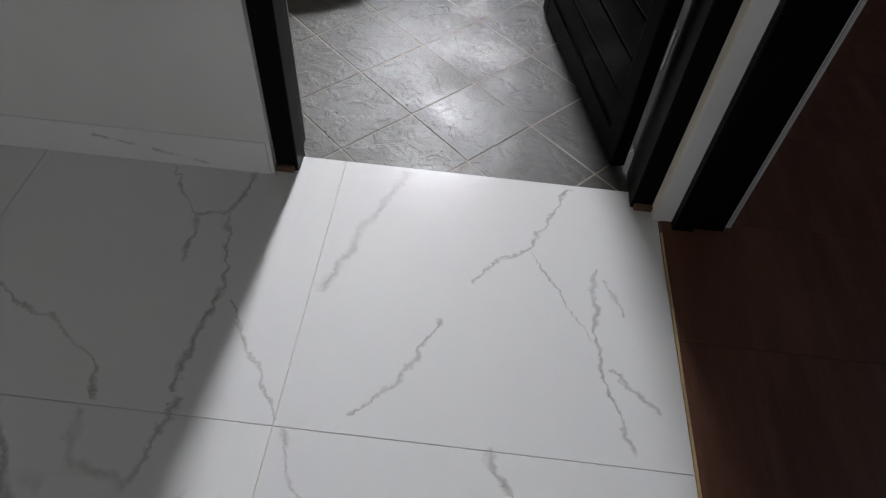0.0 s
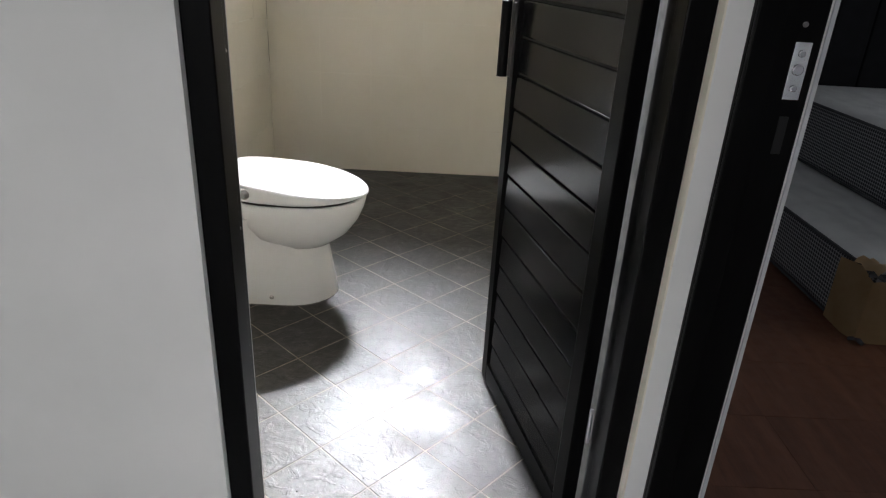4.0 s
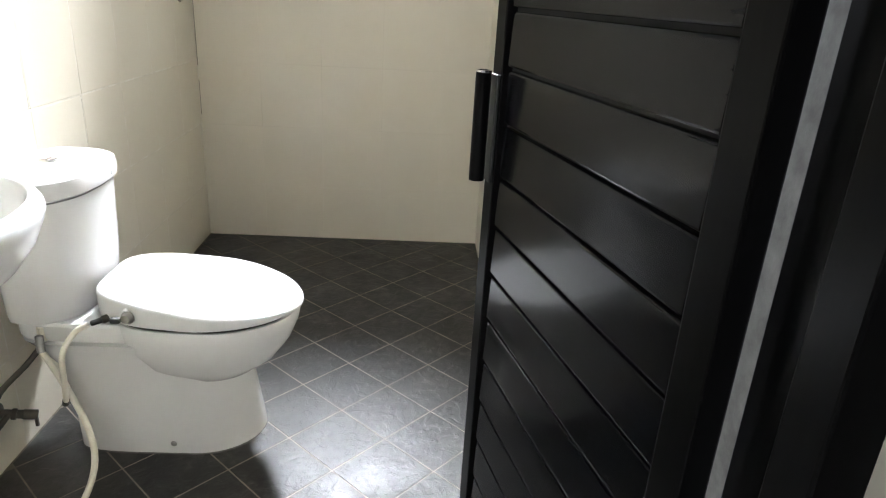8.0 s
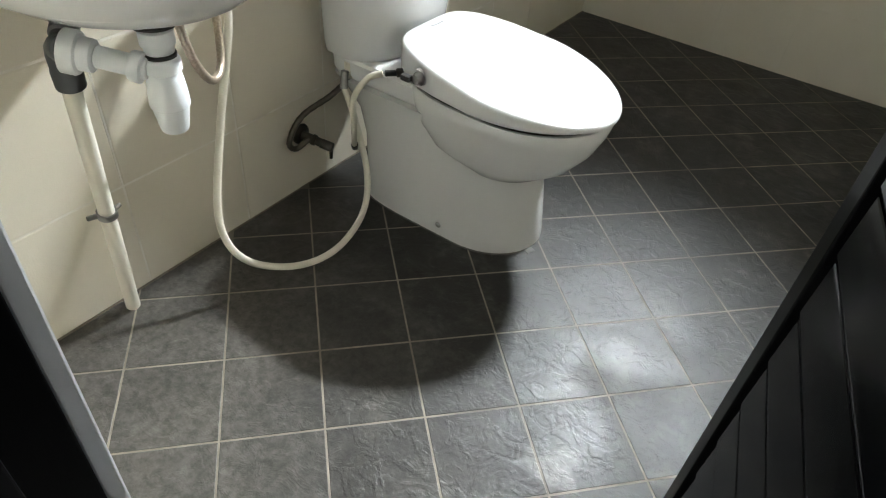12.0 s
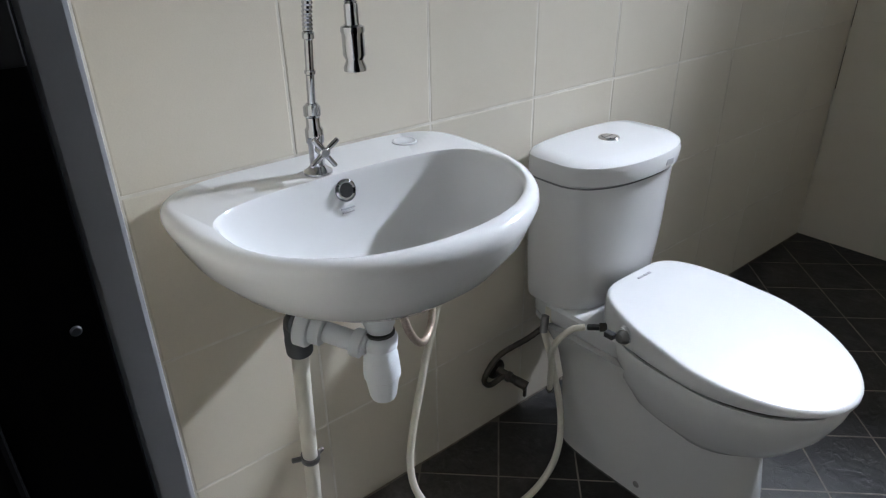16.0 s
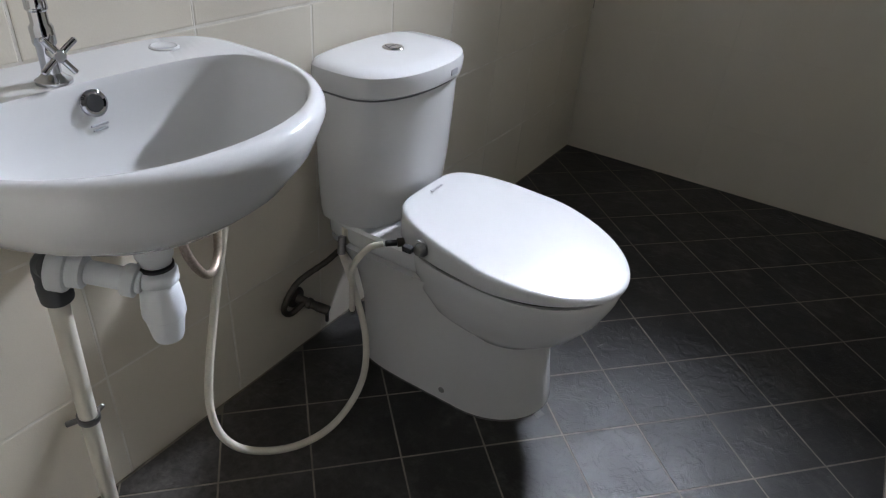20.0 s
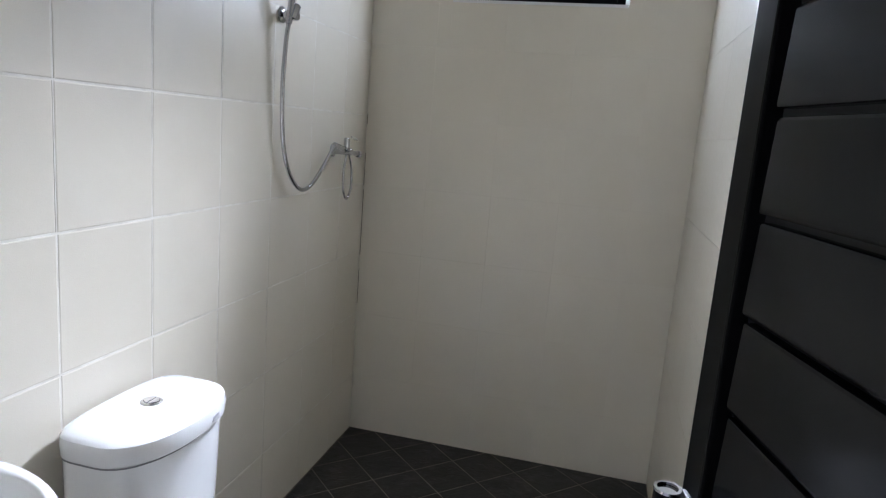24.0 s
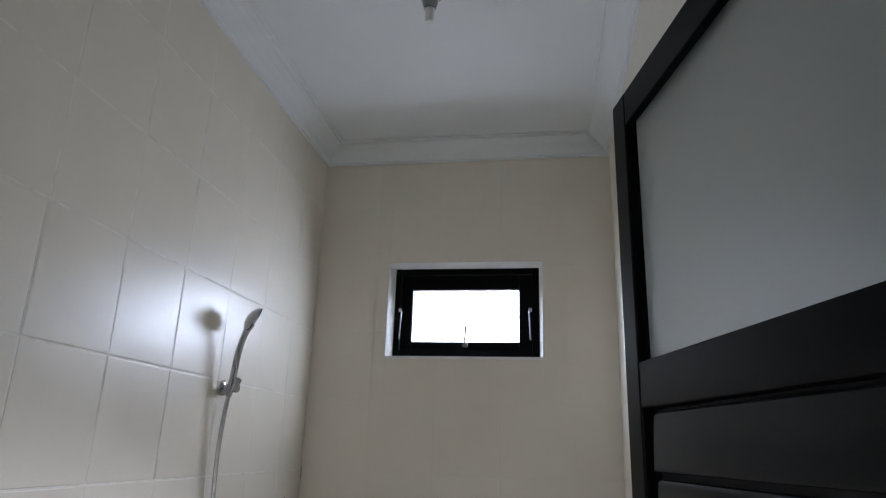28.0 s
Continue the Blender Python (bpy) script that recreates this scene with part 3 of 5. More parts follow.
backdrop = structure("backdrop", box(-14, 16, 14.0, 14.1, -0.35, 16), M_SKY, "bright white overcast sky outside the window", "backdrop")

base_marble = structure("baseboard", box(-2.2, DL - 0.008, OUTER - 0.004, OUTER + 0.002, 0.0, 0.085, 0.002), M_MARBLE, "white veined marble skirting along the corridor wall", "baseboard")

# ---- bathroom door frame ----
door_frame = thing("door_frame", "black satin painted wooden frame of the bathroom door", "door frame", kind="structure")
F0, F1 = -0.046, 0.076
for nm, xa, xb, stop in (("left_jamb", DL, 0.684, 0.668), ("right_jamb", 1.391, DR, 1.398)):
    bm = box(xa, xb, F0, 0.012, -0.02, 2.118, 0.003)
    if nm == "left_jamb":
        box(xa, stop, 0.012, F1, -0.02, 2.118, 0.002, bm)
    else:
        box(stop, xb, 0.012, F1, -0.02, 2.118, 0.002, bm)
    part("jamb", bm, M_BLACK, door_frame)
part("head", box(0.686, 1.391, F0, F1, 2.074, 2.118, 0.003), M_BLACK, door_frame)
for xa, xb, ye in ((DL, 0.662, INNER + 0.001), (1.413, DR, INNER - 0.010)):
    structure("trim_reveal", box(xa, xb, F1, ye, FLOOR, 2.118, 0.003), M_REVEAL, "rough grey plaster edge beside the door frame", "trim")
# shade behind the open leaf, put into a darker strip of the wall
structure("trim_reveal_hinge", box(1.4215, DR, INNER - 0.010, 0.21, FLOOR, 2.118, 0.002), M_GROUND_SHADE, "strip of the side wall behind the hinges, shade put into its colour", "trim")
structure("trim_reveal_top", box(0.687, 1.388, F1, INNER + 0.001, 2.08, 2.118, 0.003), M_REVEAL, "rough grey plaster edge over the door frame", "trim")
bathroom_strike = thing("strike_plate", "dark steel strike plate with round bosses on the black jamb", "strike plate")
part("plate", box(0.6680, 0.6705, 0.040, 0.074, 1.205, 1.290, 0.0008), M_RUBBER, bathroom_strike)
for z, r in ((1.273, 0.0042), (1.247, 0.0062), (1.220, 0.0042)):
    part("boss", moved(lathe([(r * 1.25, 0.0), (r * 1.25, 0.0012), (r, 0.0026), (r * 0.55, 0.0018), (0.0004, 0.0016)], 20), along((0.6704, 0.058, z), (1.0, 0.058, z))), M_BRONZE, bathroom_strike, smooth=True)
for z in (1.062, 0.74):
    tagged(part("screw", rod((0.6670, 0.060, z), (0.6695, 0.060, z), 0.0032), M_STEEL, smooth=True), "small steel screw head in the black jamb", "screw")

M_RAW = make_plain("bare_brown_wood", (0.16, 0.085, 0.045), (0.10, 0.05, 0.028), 0.7, 30, 0.0, 0.3)
for xa, xb in ((DL - 0.006, 0.676), (1.396, DR + 0.004)):
    part("jamb_foot", box(xa, xb, F0 - 0.010, 0.004, 0.0005, 0.014, 0.003), M_RAW, door_frame, "bare brown wood at the foot of the jamb")

# ---- bedroom door frame ----
bed_frame = thing("bedroom_door_frame", "black satin painted wooden frame of the bedroom doorway", "door frame", kind="structure")
for s, y in ((1, -0.075), (-1, -0.98)):
    def face(d0, d1):
        return (y - d1, y - d0) if s > 0 else (y + d0, y + d1)
    part("jamb", box(1.474, 1.580, *face(-0.001, 0.012), -0.004, 2.10, 0.003), M_BLACK, bed_frame)
    part("stop", box(1.474, 1.516, *face(0.012, 0.022), -0.004, 2.10, 0.002), M_BLACK, bed_frame)
part("head", box(1.474, 1.580, -0.968, -0.087, 2.078, 2.10, 0.003), M_BLACK, bed_frame)
bed_strike = thing("strike_plate", "scratched steel strike plate on the bedroom door frame", "strike plate")
part("plate", box(1.541, 1.566, -0.0895, -0.0868, 1.053, 1.136, 0.0008), M_BRIGHT, bed_strike)
for z, r in ((1.120, 0.005), (1.097, 0.008), (1.070, 0.005)):
    part("boss", rod((1.5535, -0.093, z), (1.5535, -0.089, z), r), M_CHROME, bed_strike, smooth=True)
part("keyhole", box(1.546, 1.560, -0.0885, -0.0865, 0.970, 1.028, 0.0006), M_HOLLOW_SHADE, bed_strike)
tagged(part("screw", rod((1.549, -0.090, 1.160), (1.549, -0.086, 1.160), 0.004), M_STEEL, smooth=True), "small steel screw head in the bedroom frame", "screw")

# ---- bathroom door leaf ----
HINGE, FREE = Vector((1.358, 0.081, 0)), Vector((1.206, 0.715, 0))
leaf_way = (FREE - HINGE).normalized()
leaf_m = Matrix.Translation(HINGE) @ Matrix((( leaf_way.x, leaf_way.y, 0, 0), (leaf_way.y, -leaf_way.x, 0, 0), (0, 0, 1, 0), (0, 0, 0, 1)))
LW = (FREE - HINGE).length


def leaf(u0, u1, d0, d1, z0, z1, bevel=0.002):
    """A board of the leaf: u from the hinge, d from its corridor face inwards."""
    return moved(box(u0, u1, d0, d1, z0, z1, bevel), leaf_m)


bath_door = thing("door", "black painted slatted wooden bathroom door standing open, with a frosted glass top", "door")
TH, HS, FS = 0.034, 0.052, 0.043      # thickness, hinge stile, free stile
PANEL = 0.597                         # the panel ends short of the free stile, beside a dark rebate
part("stile", leaf(0.0, HS, 0, TH, -0.008, 2.062, 0.003), M_BLACK, bath_door)
part("stile", leaf(LW - FS, LW, 0, TH, -0.008, 2.062, 0.003), M_BLACK, bath_door)
part("top_rail", leaf(HS, LW - FS, 0.0005, TH - 0.0005, 2.016, 2.0615), M_BLACK, bath_door)
part("middle_rail", leaf(HS, LW - FS, 0.0005, TH - 0.0005, 1.670, 1.721), M_BLACK, bath_door)
part("bottom_rail", leaf(HS, LW - FS, 0.0005, TH - 0.0005, -0.0075, 0.058), M_BLACK, bath_door)
part("rebate", leaf(PANEL, LW - FS, 0.017, TH - 0.010, 1.721, 2.016, 0), M_BLACK, bath_door)
part("glass_panel", leaf(HS, PANEL, 0.010, 0.020, 1.721, 2.016, 0), M_FROST, bath_door, "frosted grey glass panel")
z = 1.670
for k in range(18):
    low = max(1.601 - 0.0917 * k, 0.058)
    if z - low < 0.02:
        break
    # each board leans a little, its lower edge proud of the next one
    slat = leaf(HS + 0.003, PANEL, 0.0045, TH - 0.007, low + 0.0035, z - 0.0035, 0.0035)
    for v in slat.verts:
        q = leaf_m.inverted() @ v.co
        if q.y < 0.012:
            q.y += 0.0035 * (q.z - low) / (z - low)
        v.co = leaf_m @ q
    part("slat", slat, M_SLAT, bath_door)
    z = low
# sheet coloured near black for the shade between the slats
part("backing", leaf(HS, LW - FS, 0.019, TH - 0.012, 0.058, 1.670, 0), M_HOLLOW_SHADE, bath_door)
handle = part("handle", leaf(LW - 0.040, LW - 0.012, -0.006, 0.0, 0.945, 1.130, 0.002), M_RUBBER, bath_door, "black tubular pull handle")
for u, d0 in ((LW - 0.024, -0.024),):
    bar = lathe([(0.0095, 0.0), (0.0135, 0.0005), (0.0135, 0.186), (0.0125, 0.188), (0.0105, 0.187), (0.0100, 0.172), (0.0002, 0.171)], 20)
    part("grip", moved(bar, leaf_m @ Matrix.Translation((u, d0, 0.947))), M_BLACK, handle, smooth=True)
    part("rim", moved(lathe([(0.0106, 0), (0.0138, 0), (0.0138, 0.003), (0.0106, 0.003), (0.0106, 0.0001)], 20), leaf_m @ Matrix.Translation((u, d0, 1.1335))), M_CHROME, handle, smooth=True)
latch = part("latch", leaf(LW - 0.002, LW + 0.003, 0.006, 0.026, 0.800, 0.905, 0.001), M_STEEL, bath_door, "small chrome latch plate")
part("bolt", leaf(LW + 0.003, LW + 0.014, 0.008, 0.024, 0.836, 0.892, 0.002), M_CHROME, latch)
for zz in (0.25, 1.85):
    part("hinge", moved(rod((0, 0, 0), (0, 0, 0.09), 0.005), leaf_m @ Matrix.Translation((-0.001, TH + 0.003, zz))), M_STEEL, bath_door, smooth=True)

# ---- high window ----
window_1 = thing("window_1", "small black framed top-hung window with bright glass", "window", kind="structure")
wy = 2.950
bars = ((WX0 + 0.028, WX0 + 0.058, WZ0 + 0.012, WZ1 - 0.022), (WX1 - 0.050, WX1 - 0.016, WZ0 + 0.012, WZ1 - 0.022))
for a, b, c, d in bars:
    part("window_frame", box(a, b, wy, wy + 0.09, c, d, 0.002), M_BLACK, window_1)
part("window_frame", box(WX0 + 0.058, WX1 - 0.050, wy + 0.0005, wy + 0.09, WZ1 - 0.052, WZ1 - 0.0225, 0.002), M_BLACK, window_1)
part("window_frame", box(WX0 + 0.058, WX1 - 0.050, wy + 0.0005, wy + 0.09, WZ0 + 0.0125, WZ0 + 0.046, 0.002), M_BLACK, window_1)
sash = part("sash", box(WX0 + 0.044, WX0 + 0.112, wy + 0.022, wy + 0.06, WZ0 + 0.040, WZ1 - 0.046, 0.003), M_BLACK, window_1)
part("sash_bar", box(WX1 - 0.112, WX1 - 0.044, wy + 0.022, wy + 0.06, WZ0 + 0.040, WZ1 - 0.046, 0.003), M_BLACK, sash)
part("sash_bar", box(WX0 + 0.112, WX1 - 0.112, wy + 0.0225, wy + 0.0595, WZ1 - 0.122, WZ1 - 0.0465, 0.003), M_BLACK, sash)
part("sash_bar", box(WX0 + 0.112, WX1 - 0.112, wy + 0.0225, wy + 0.0595, WZ0 + 0.0405, WZ0 + 0.088, 0.003), M_BLACK, sash)
pane = part("pane", box(WX0 + 0.108, WX1 - 0.108, wy + 0.038, wy + 0.042, WZ0 + 0.084, WZ1 - 0.118), M_PANE, window_1)
pane.visible_shadow = False
for x, s in ((WX0 + 0.058, 1), (WX1 - 0.058, -1)):
    arm = part("stay", rod((x, wy - 0.004, WZ0 + 0.095), (x + 0.006 * s, wy - 0.006, WZ0 + 0.235), 0.0035, 10), M_STEEL, window_1, "steel window stay", True)
    part("stay_clip", box(x - 0.008, x + 0.008, wy - 0.010, wy + 0.024, WZ0 + 0.225, WZ0 + 0.245, 0.002), M_CHROME, arm)
catch = part("catch", box(0.722, 0.748, wy - 0.006, wy + 0.024, WZ0 + 0.062, WZ0 + 0.082, 0.003), M_STEEL, window_1, "small steel window catch")
part("lever", rod((0.735, wy - 0.008, WZ0 + 0.072), (0.738, wy - 0.012, WZ0 + 0.160), 0.0055, 10), M_STEEL, catch, smooth=True)
reveal = slab([(WX0 + 0.0005, BACK - 0.001), (WX0 + 0.028, wy + 0.002), (WX0 + 0.028, BACK + 0.16), (WX0 + 0.0005, BACK + 0.16)], WZ0 + 0.012, WZ1 - 0.0225)
add(reveal, slab([(WX1 - 0.0005, BACK - 0.001), (WX1 - 0.0005, BACK + 0.16), (WX1 - 0.016, BACK + 0.16), (WX1 - 0.016, wy + 0.002)], WZ0 + 0.012, WZ1 - 0.0225))
add(reveal, loft([[Vector((x, BACK - 0.001, WZ1 - 0.0005)), Vector((x, wy + 0.002, WZ1 - 0.022)), Vector((x, BACK + 0.16, WZ1 - 0.022)), Vector((x, BACK + 0.16, WZ1 - 0.0005))] for x in (WX0 + 0.0005, WX1 - 0.0005)]))
box(WX0 + 0.0005, WX1 - 0.0005, BACK - 0.001, BACK + 0.16, WZ0 + 0.0005, WZ0 + 0.012, 0, reveal)
bmesh.ops.recalc_face_normals(reveal, faces=reveal.faces)
structure("trim_window", reveal, M_PLASTER, "white painted plaster edge around the small window", "trim")

# ---- ceiling lamp holder ----
bulb = thing("ceiling_lamp", "bare ceiling lamp holder with an unlit white bulb", "ceiling lamp")
part("holder", moved(lathe([(0.001, 0.0), (0.020, 0.0), (0.026, 0.02), (0.030, 0.05), (0.045, 0.056), (0.045, 0.07)], 24), Matrix.Translation((0.745, 1.74, CEIL - 0.07))), M_STEEL, bulb, smooth=True)
part("bulb", moved(lathe([(0.004, 0.0), (0.012, 0.004), (0.014, 0.012), (0.0135, 0.045), (0.018, 0.052)], 20), Matrix.Translation((0.745, 1.74, CEIL - 0.125))), M_BULB, bulb, smooth=True)


# ---- toilet ----
AX = 1.271


def egg(x0, x1, w, z, axis=AX, mid=0.55, square=0.62, n=48):
    """A closed outline, round in front (x1) and squarer at the back (x0)."""
    x0, x1 = x0 - 0.012, x1 - 0.012
    xm = x0 + (x1 - x0) * mid
    out = []
    for i in range(n):
        a = 2 * math.pi * i / n
        c, s = math.cos(a), math.sin(a)
        if c >= 0:
            x, y = xm + (x1 - xm) * c, w * s
        else:
            x, y = xm - (xm - x0) * abs(c) ** square, w * math.copysign(abs(s) ** square, s)
        out.append(Vector((x, axis + y, z)))
    return out


toilet = thing("toilet", "white ceramic close-coupled toilet with a closed bidet seat", "toilet")
part("pedestal", loft([egg(0.150, 0.664, 0.150, FLOOR + 0.001, mid=0.66, square=0.35), egg(0.150, 0.662, 0.150, FLOOR + 0.02, mid=0.66, square=0.35),
                       egg(0.146, 0.650, 0.146, 0.08, mid=0.66, square=0.35), egg(0.138, 0.636, 0.142, 0.17, mid=0.66, square=0.35),
                       egg(0.118, 0.625, 0.145, 0.25, mid=0.66, square=0.33), egg(0.080, 0.620, 0.156, 0.305, mid=0.66, square=0.30), egg(0.055, 0.620, 0.168, 0.335, mid=0.66, square=0.28)]), M_CERAMIC, toilet, smooth=True)
part("bowl", loft([egg(0.44, 0.60, 0.085, 0.190), egg(0.385, 0.660, 0.130, 0.212), egg(0.335, 0.715, 0.160, 0.252), egg(0.300, 0.752, 0.181, 0.305),
                   egg(0.285, 0.772, 0.192, 0.355), egg(0.280, 0.778, 0.195, 0.385), egg(0.284, 0.774, 0.191, 0.394)]), M_CERAMIC, toilet, smooth=True)
part("deck", loft([egg(0.060, 0.50, 0.120, 0.306, mid=0.7, square=0.25), egg(0.050, 0.53, 0.142, 0.326, mid=0.7, square=0.25),
                   egg(0.046, 0.55, 0.156, 0.350, mid=0.7, square=0.25), egg(0.046, 0.55, 0.158, 0.384, mid=0.7, square=0.25), egg(0.052, 0.54, 0.152, 0.3915, mid=0.7, square=0.25)]), M_CERAMIC, toilet, smooth=True)
part("foot_joint", loft([egg(0.147, 0.667, 0.153, FLOOR - 0.001, mid=0.66, square=0.35), egg(0.150, 0.664, 0.150, FLOOR + 0.003, mid=0.66, square=0.35)]), M_SMEAR, toilet, "smeared grey cement joint")
# the gap's shade, put in as a black ring under the lid
part("seat", loft([egg(0.292, 0.764, 0.184, 0.393), egg(0.290, 0.766, 0.186, 0.410)]), M_RUBBER, toilet, "black ring for the shade in the gap under the lid")


def lid_ring(inset, drop):
    out = []
    for p in egg(0.252 + inset, 0.786 - inset, 0.206 - inset, 0, mid=0.50, square=0.40, n=64):
        # the back corners draw in, the top falls to the front
        t = (p.x - 0.240) / 0.534
        pull = 1 - 0.27 * max(0.0, 1 - t / 0.55) ** 1.6
        out.append(Vector((p.x, AX + (p.y - AX) * pull, 0.481 - 0.050 * t - 0.016 * t * t - drop)))
    return out


def lid_base(inset, z):
    return [Vector((p.x, p.y, z)) for p in lid_ring(inset, 0)]


lid = part("lid", loft([lid_base(0.008, 0.4045), lid_base(0.002, 0.4065), lid_base(0.0, 0.410), lid_ring(0.0, 0.012), lid_ring(0.0007, 0.006), lid_ring(0.003, 0.0022), lid_ring(0.007, 0.0004),
                        lid_ring(0.012, 0.0), lid_ring(0.018, -0.0002), lid_ring(0.05, -0.0012), lid_ring(0.10, -0.0022), lid_ring(0.16, -0.0028)]), M_LID, toilet, "white glossy plastic closed lid", True)
for k, (du, n) in enumerate(((0.0, 0.020), (0.024, 0.012), (0.040, 0.008))):
    part("mark", box(0.269, 0.275, AX - 0.02 + du, AX - 0.02 + du + n, 0.4818, 0.4832), M_GREYMARK, lid)
knob_plate = part("knob_plate", loft([[Vector((0.357 + 0.017 * math.cos(a) * (1.25 if math.sin(a) < 0 else 1), y, 0.436 + 0.021 * math.sin(a))) for a in [2 * math.pi * i / 24 for i in range(24)]] for y in (1.080, 1.100)]), M_LID, toilet, smooth=True)
part("knob", moved(lathe([(0.0175, 0.0), (0.0180, 0.003), (0.0150, 0.006), (0.0135, 0.012), (0.0110, 0.016), (0.004, 0.017)], 24), along((0.362, 1.082, 0.437), (0.354, 1.026, 0.441))), M_STEEL, toilet, "dull metal bidet knob", True)
part("lever", box(0.326, 0.350, 1.056, 1.072, 0.430, 0.444, 0.003), M_RUBBER, toilet)
part("inlet", rod((0.306, 1.096, 0.427), (0.294, 1.084, 0.4255), 0.0105), M_BRONZE, toilet, "tarnished metal hose nut", True)
part("hose_tail", rod((0.295, 1.085, 0.4257), (0.274, 1.066, 0.424), 0.0072), M_RUBBER, toilet, smooth=True)
part("floor_bolt", moved(lathe([(0.010, 0.0), (0.010, 0.004), (0.006, 0.008), (0.001, 0.009)], 18), along((0.424, 1.127, 0.014), (0.424, 1.0, 0.014))), M_STEEL, toilet, "small steel floor bolt cap", True)

TX = 1.288


def tank_ring(w, d, z, x0=0.016, n=48, inset=0.0):
    out = []
    z = 0.380 + (z - 0.392) * 1.075
    for i in range(n):
        a = 2 * math.pi * i / n
        c, s = math.cos(a), math.sin(a)
        x = x0 + inset + (d - x0 - 2 * inset) * (0.5 + 0.5 * math.copysign(abs(c) ** (0.9 if c > 0 else 0.35), c))
        y = (w - inset) * math.copysign(abs(s) ** (0.84 if c > 0 else 0.36), s)
        out.append(Vector((x, TX + y, z)))
    return out


tank = part("tank", loft([tank_ring(0.145, 0.190, 0.392), tank_ring(0.172, 0.212, 0.400), tank_ring(0.179, 0.222, 0.425), tank_ring(0.188, 0.232, 0.52), tank_ring(0.193, 0.240, 0.708)]), M_CERAMIC, toilet, smooth=True)
part("tank_seam", loft([tank_ring(0.1945, 0.239, 0.7075), tank_ring(0.1945, 0.239, 0.713)]), M_SEAM, tank)
part("tank_lid", loft([tank_ring(0.196, 0.242, 0.7125), tank_ring(0.200, 0.250, 0.718), tank_ring(0.202, 0.253, 0.745), tank_ring(0.199, 0.249, 0.757), tank_ring(0.188, 0.237, 0.763), tank_ring(0.15, 0.20, 0.766), tank_ring(0.08, 0.15, 0.767)]), M_CERAMIC, tank, smooth=True)
part("tank_mark", box(0.2440, 0.2505, 1.338, 1.365, 0.741, 0.755, 0.0005), M_GREYMARK, tank)
flush = part("flush_button", moved(lathe([(0.026, 0.0), (0.026, 0.003), (0.023, 0.006), (0.019, 0.006), (0.018, 0.0035), (0.0175, 0.0035)], 28), Matrix.Translation((0.110, 1.300, 0.781))), M_BRIGHT, toilet, "round chrome two-part flush button", True)
for s in (-1, 1):
    half = [Vector((0.110 + 0.0165 * math.cos(a) * s + 0.001 * s, 1.300 + 0.0165 * math.sin(a), 0)) for a in [math.radians(-88 + 176 * i / 12) for i in range(13)]]
    part("button_half", loft([[p + Vector((0, 0, 0.782)) for p in half], [p + Vector((0, 0, 0.7885)) for p in half]]), M_BRIGHT, flush, smooth=True)

smear = thing("cement_smear", "pale cement smear on the floor at the toilet foot", "cement smear")
part("patch", slab([(0.652 + 0.014 * math.cos(a) * (1 + 0.35 * math.sin(3 * a)), 1.232 + 0.018 * math.sin(a) * (1 + 0.3 * math.cos(2 * a + 1))) for a in [2 * math.pi * i / 18 for i in range(18)]], FLOOR + 0.0004, FLOOR + 0.0016, 0.001), M_SMEAR, smear)
grit = bmesh.new()
gr = random.Random(9)
for i in range(26):
    gx, gy, q = gr.uniform(0.70, 1.36), gr.uniform(0.01, 0.30) ** 1.2, gr.uniform(0.0012, 0.0034)
    box(gx, gx + q, gy, gy + q * gr.uniform(0.7, 1.6), FLOOR + 0.0003, FLOOR + q * 0.7, 0, grit)
tagged(part("grit", grit, M_RUBBER), "scattered dark grit on the slate floor by the door", "grit", kind="stuff")

# supply to the tank: wall valve, dark flexible pipe, nut
valve = thing("angle_valve", "tarnished metal angle valve low on the tiled wall", "valve")
part("flange", moved(lathe([(0.030, 0), (0.028, 0.004), (0.016, 0.008), (0.012, 0.009)], 20), along((0.0, 1.050, 0.155), (1, 1.050, 0.155))), M_BRONZE, valve, smooth=True)
part("body", rod((0.006, 1.050, 0.155), (0.062, 1.068, 0.142), 0.012), M_BRONZE, valve, smooth=True)
part("collar", rod((0.034, 1.058, 0.149), (0.046, 1.062, 0.146), 0.0155, 12), M_BRONZE, valve, smooth=True)
part("spindle", rod((0.058, 1.066, 0.143), (0.090, 1.080, 0.134), 0.0135, 12), M_BRONZE, valve, smooth=True)
part("lever", box(0.080, 0.088, 1.074, 1.082, 0.098, 0.132, 0.002), M_BRONZE, valve)
tank_pipe = thing("tank_supply_pipe", "dark tarnished flexible pipe from the valve to the tank", "pipe")
part("pipe", tube([(0.030, 1.049, 0.150), (0.024, 1.005, 0.138), (0.026, 0.983, 0.172), (0.047, 1.014, 0.243), (0.088, 1.083, 0.292), (0.114, 1.120, 0.337), (0.115, 1.124, 0.380)], 0.0075, 10, 8, 0.0008), M_BRONZE, tank_pipe, smooth=True)
part("nut", rod((0.115, 1.124, 0.338), (0.115, 1.124, 0.381), 0.013, 8), M_HOSE, tank_pipe)

# ---- wash basin ----
SX = 0.551             # its axis, along y
basin = thing("wash_basin", "white ceramic wall-hung wash basin with a rounded front", "wash basin")


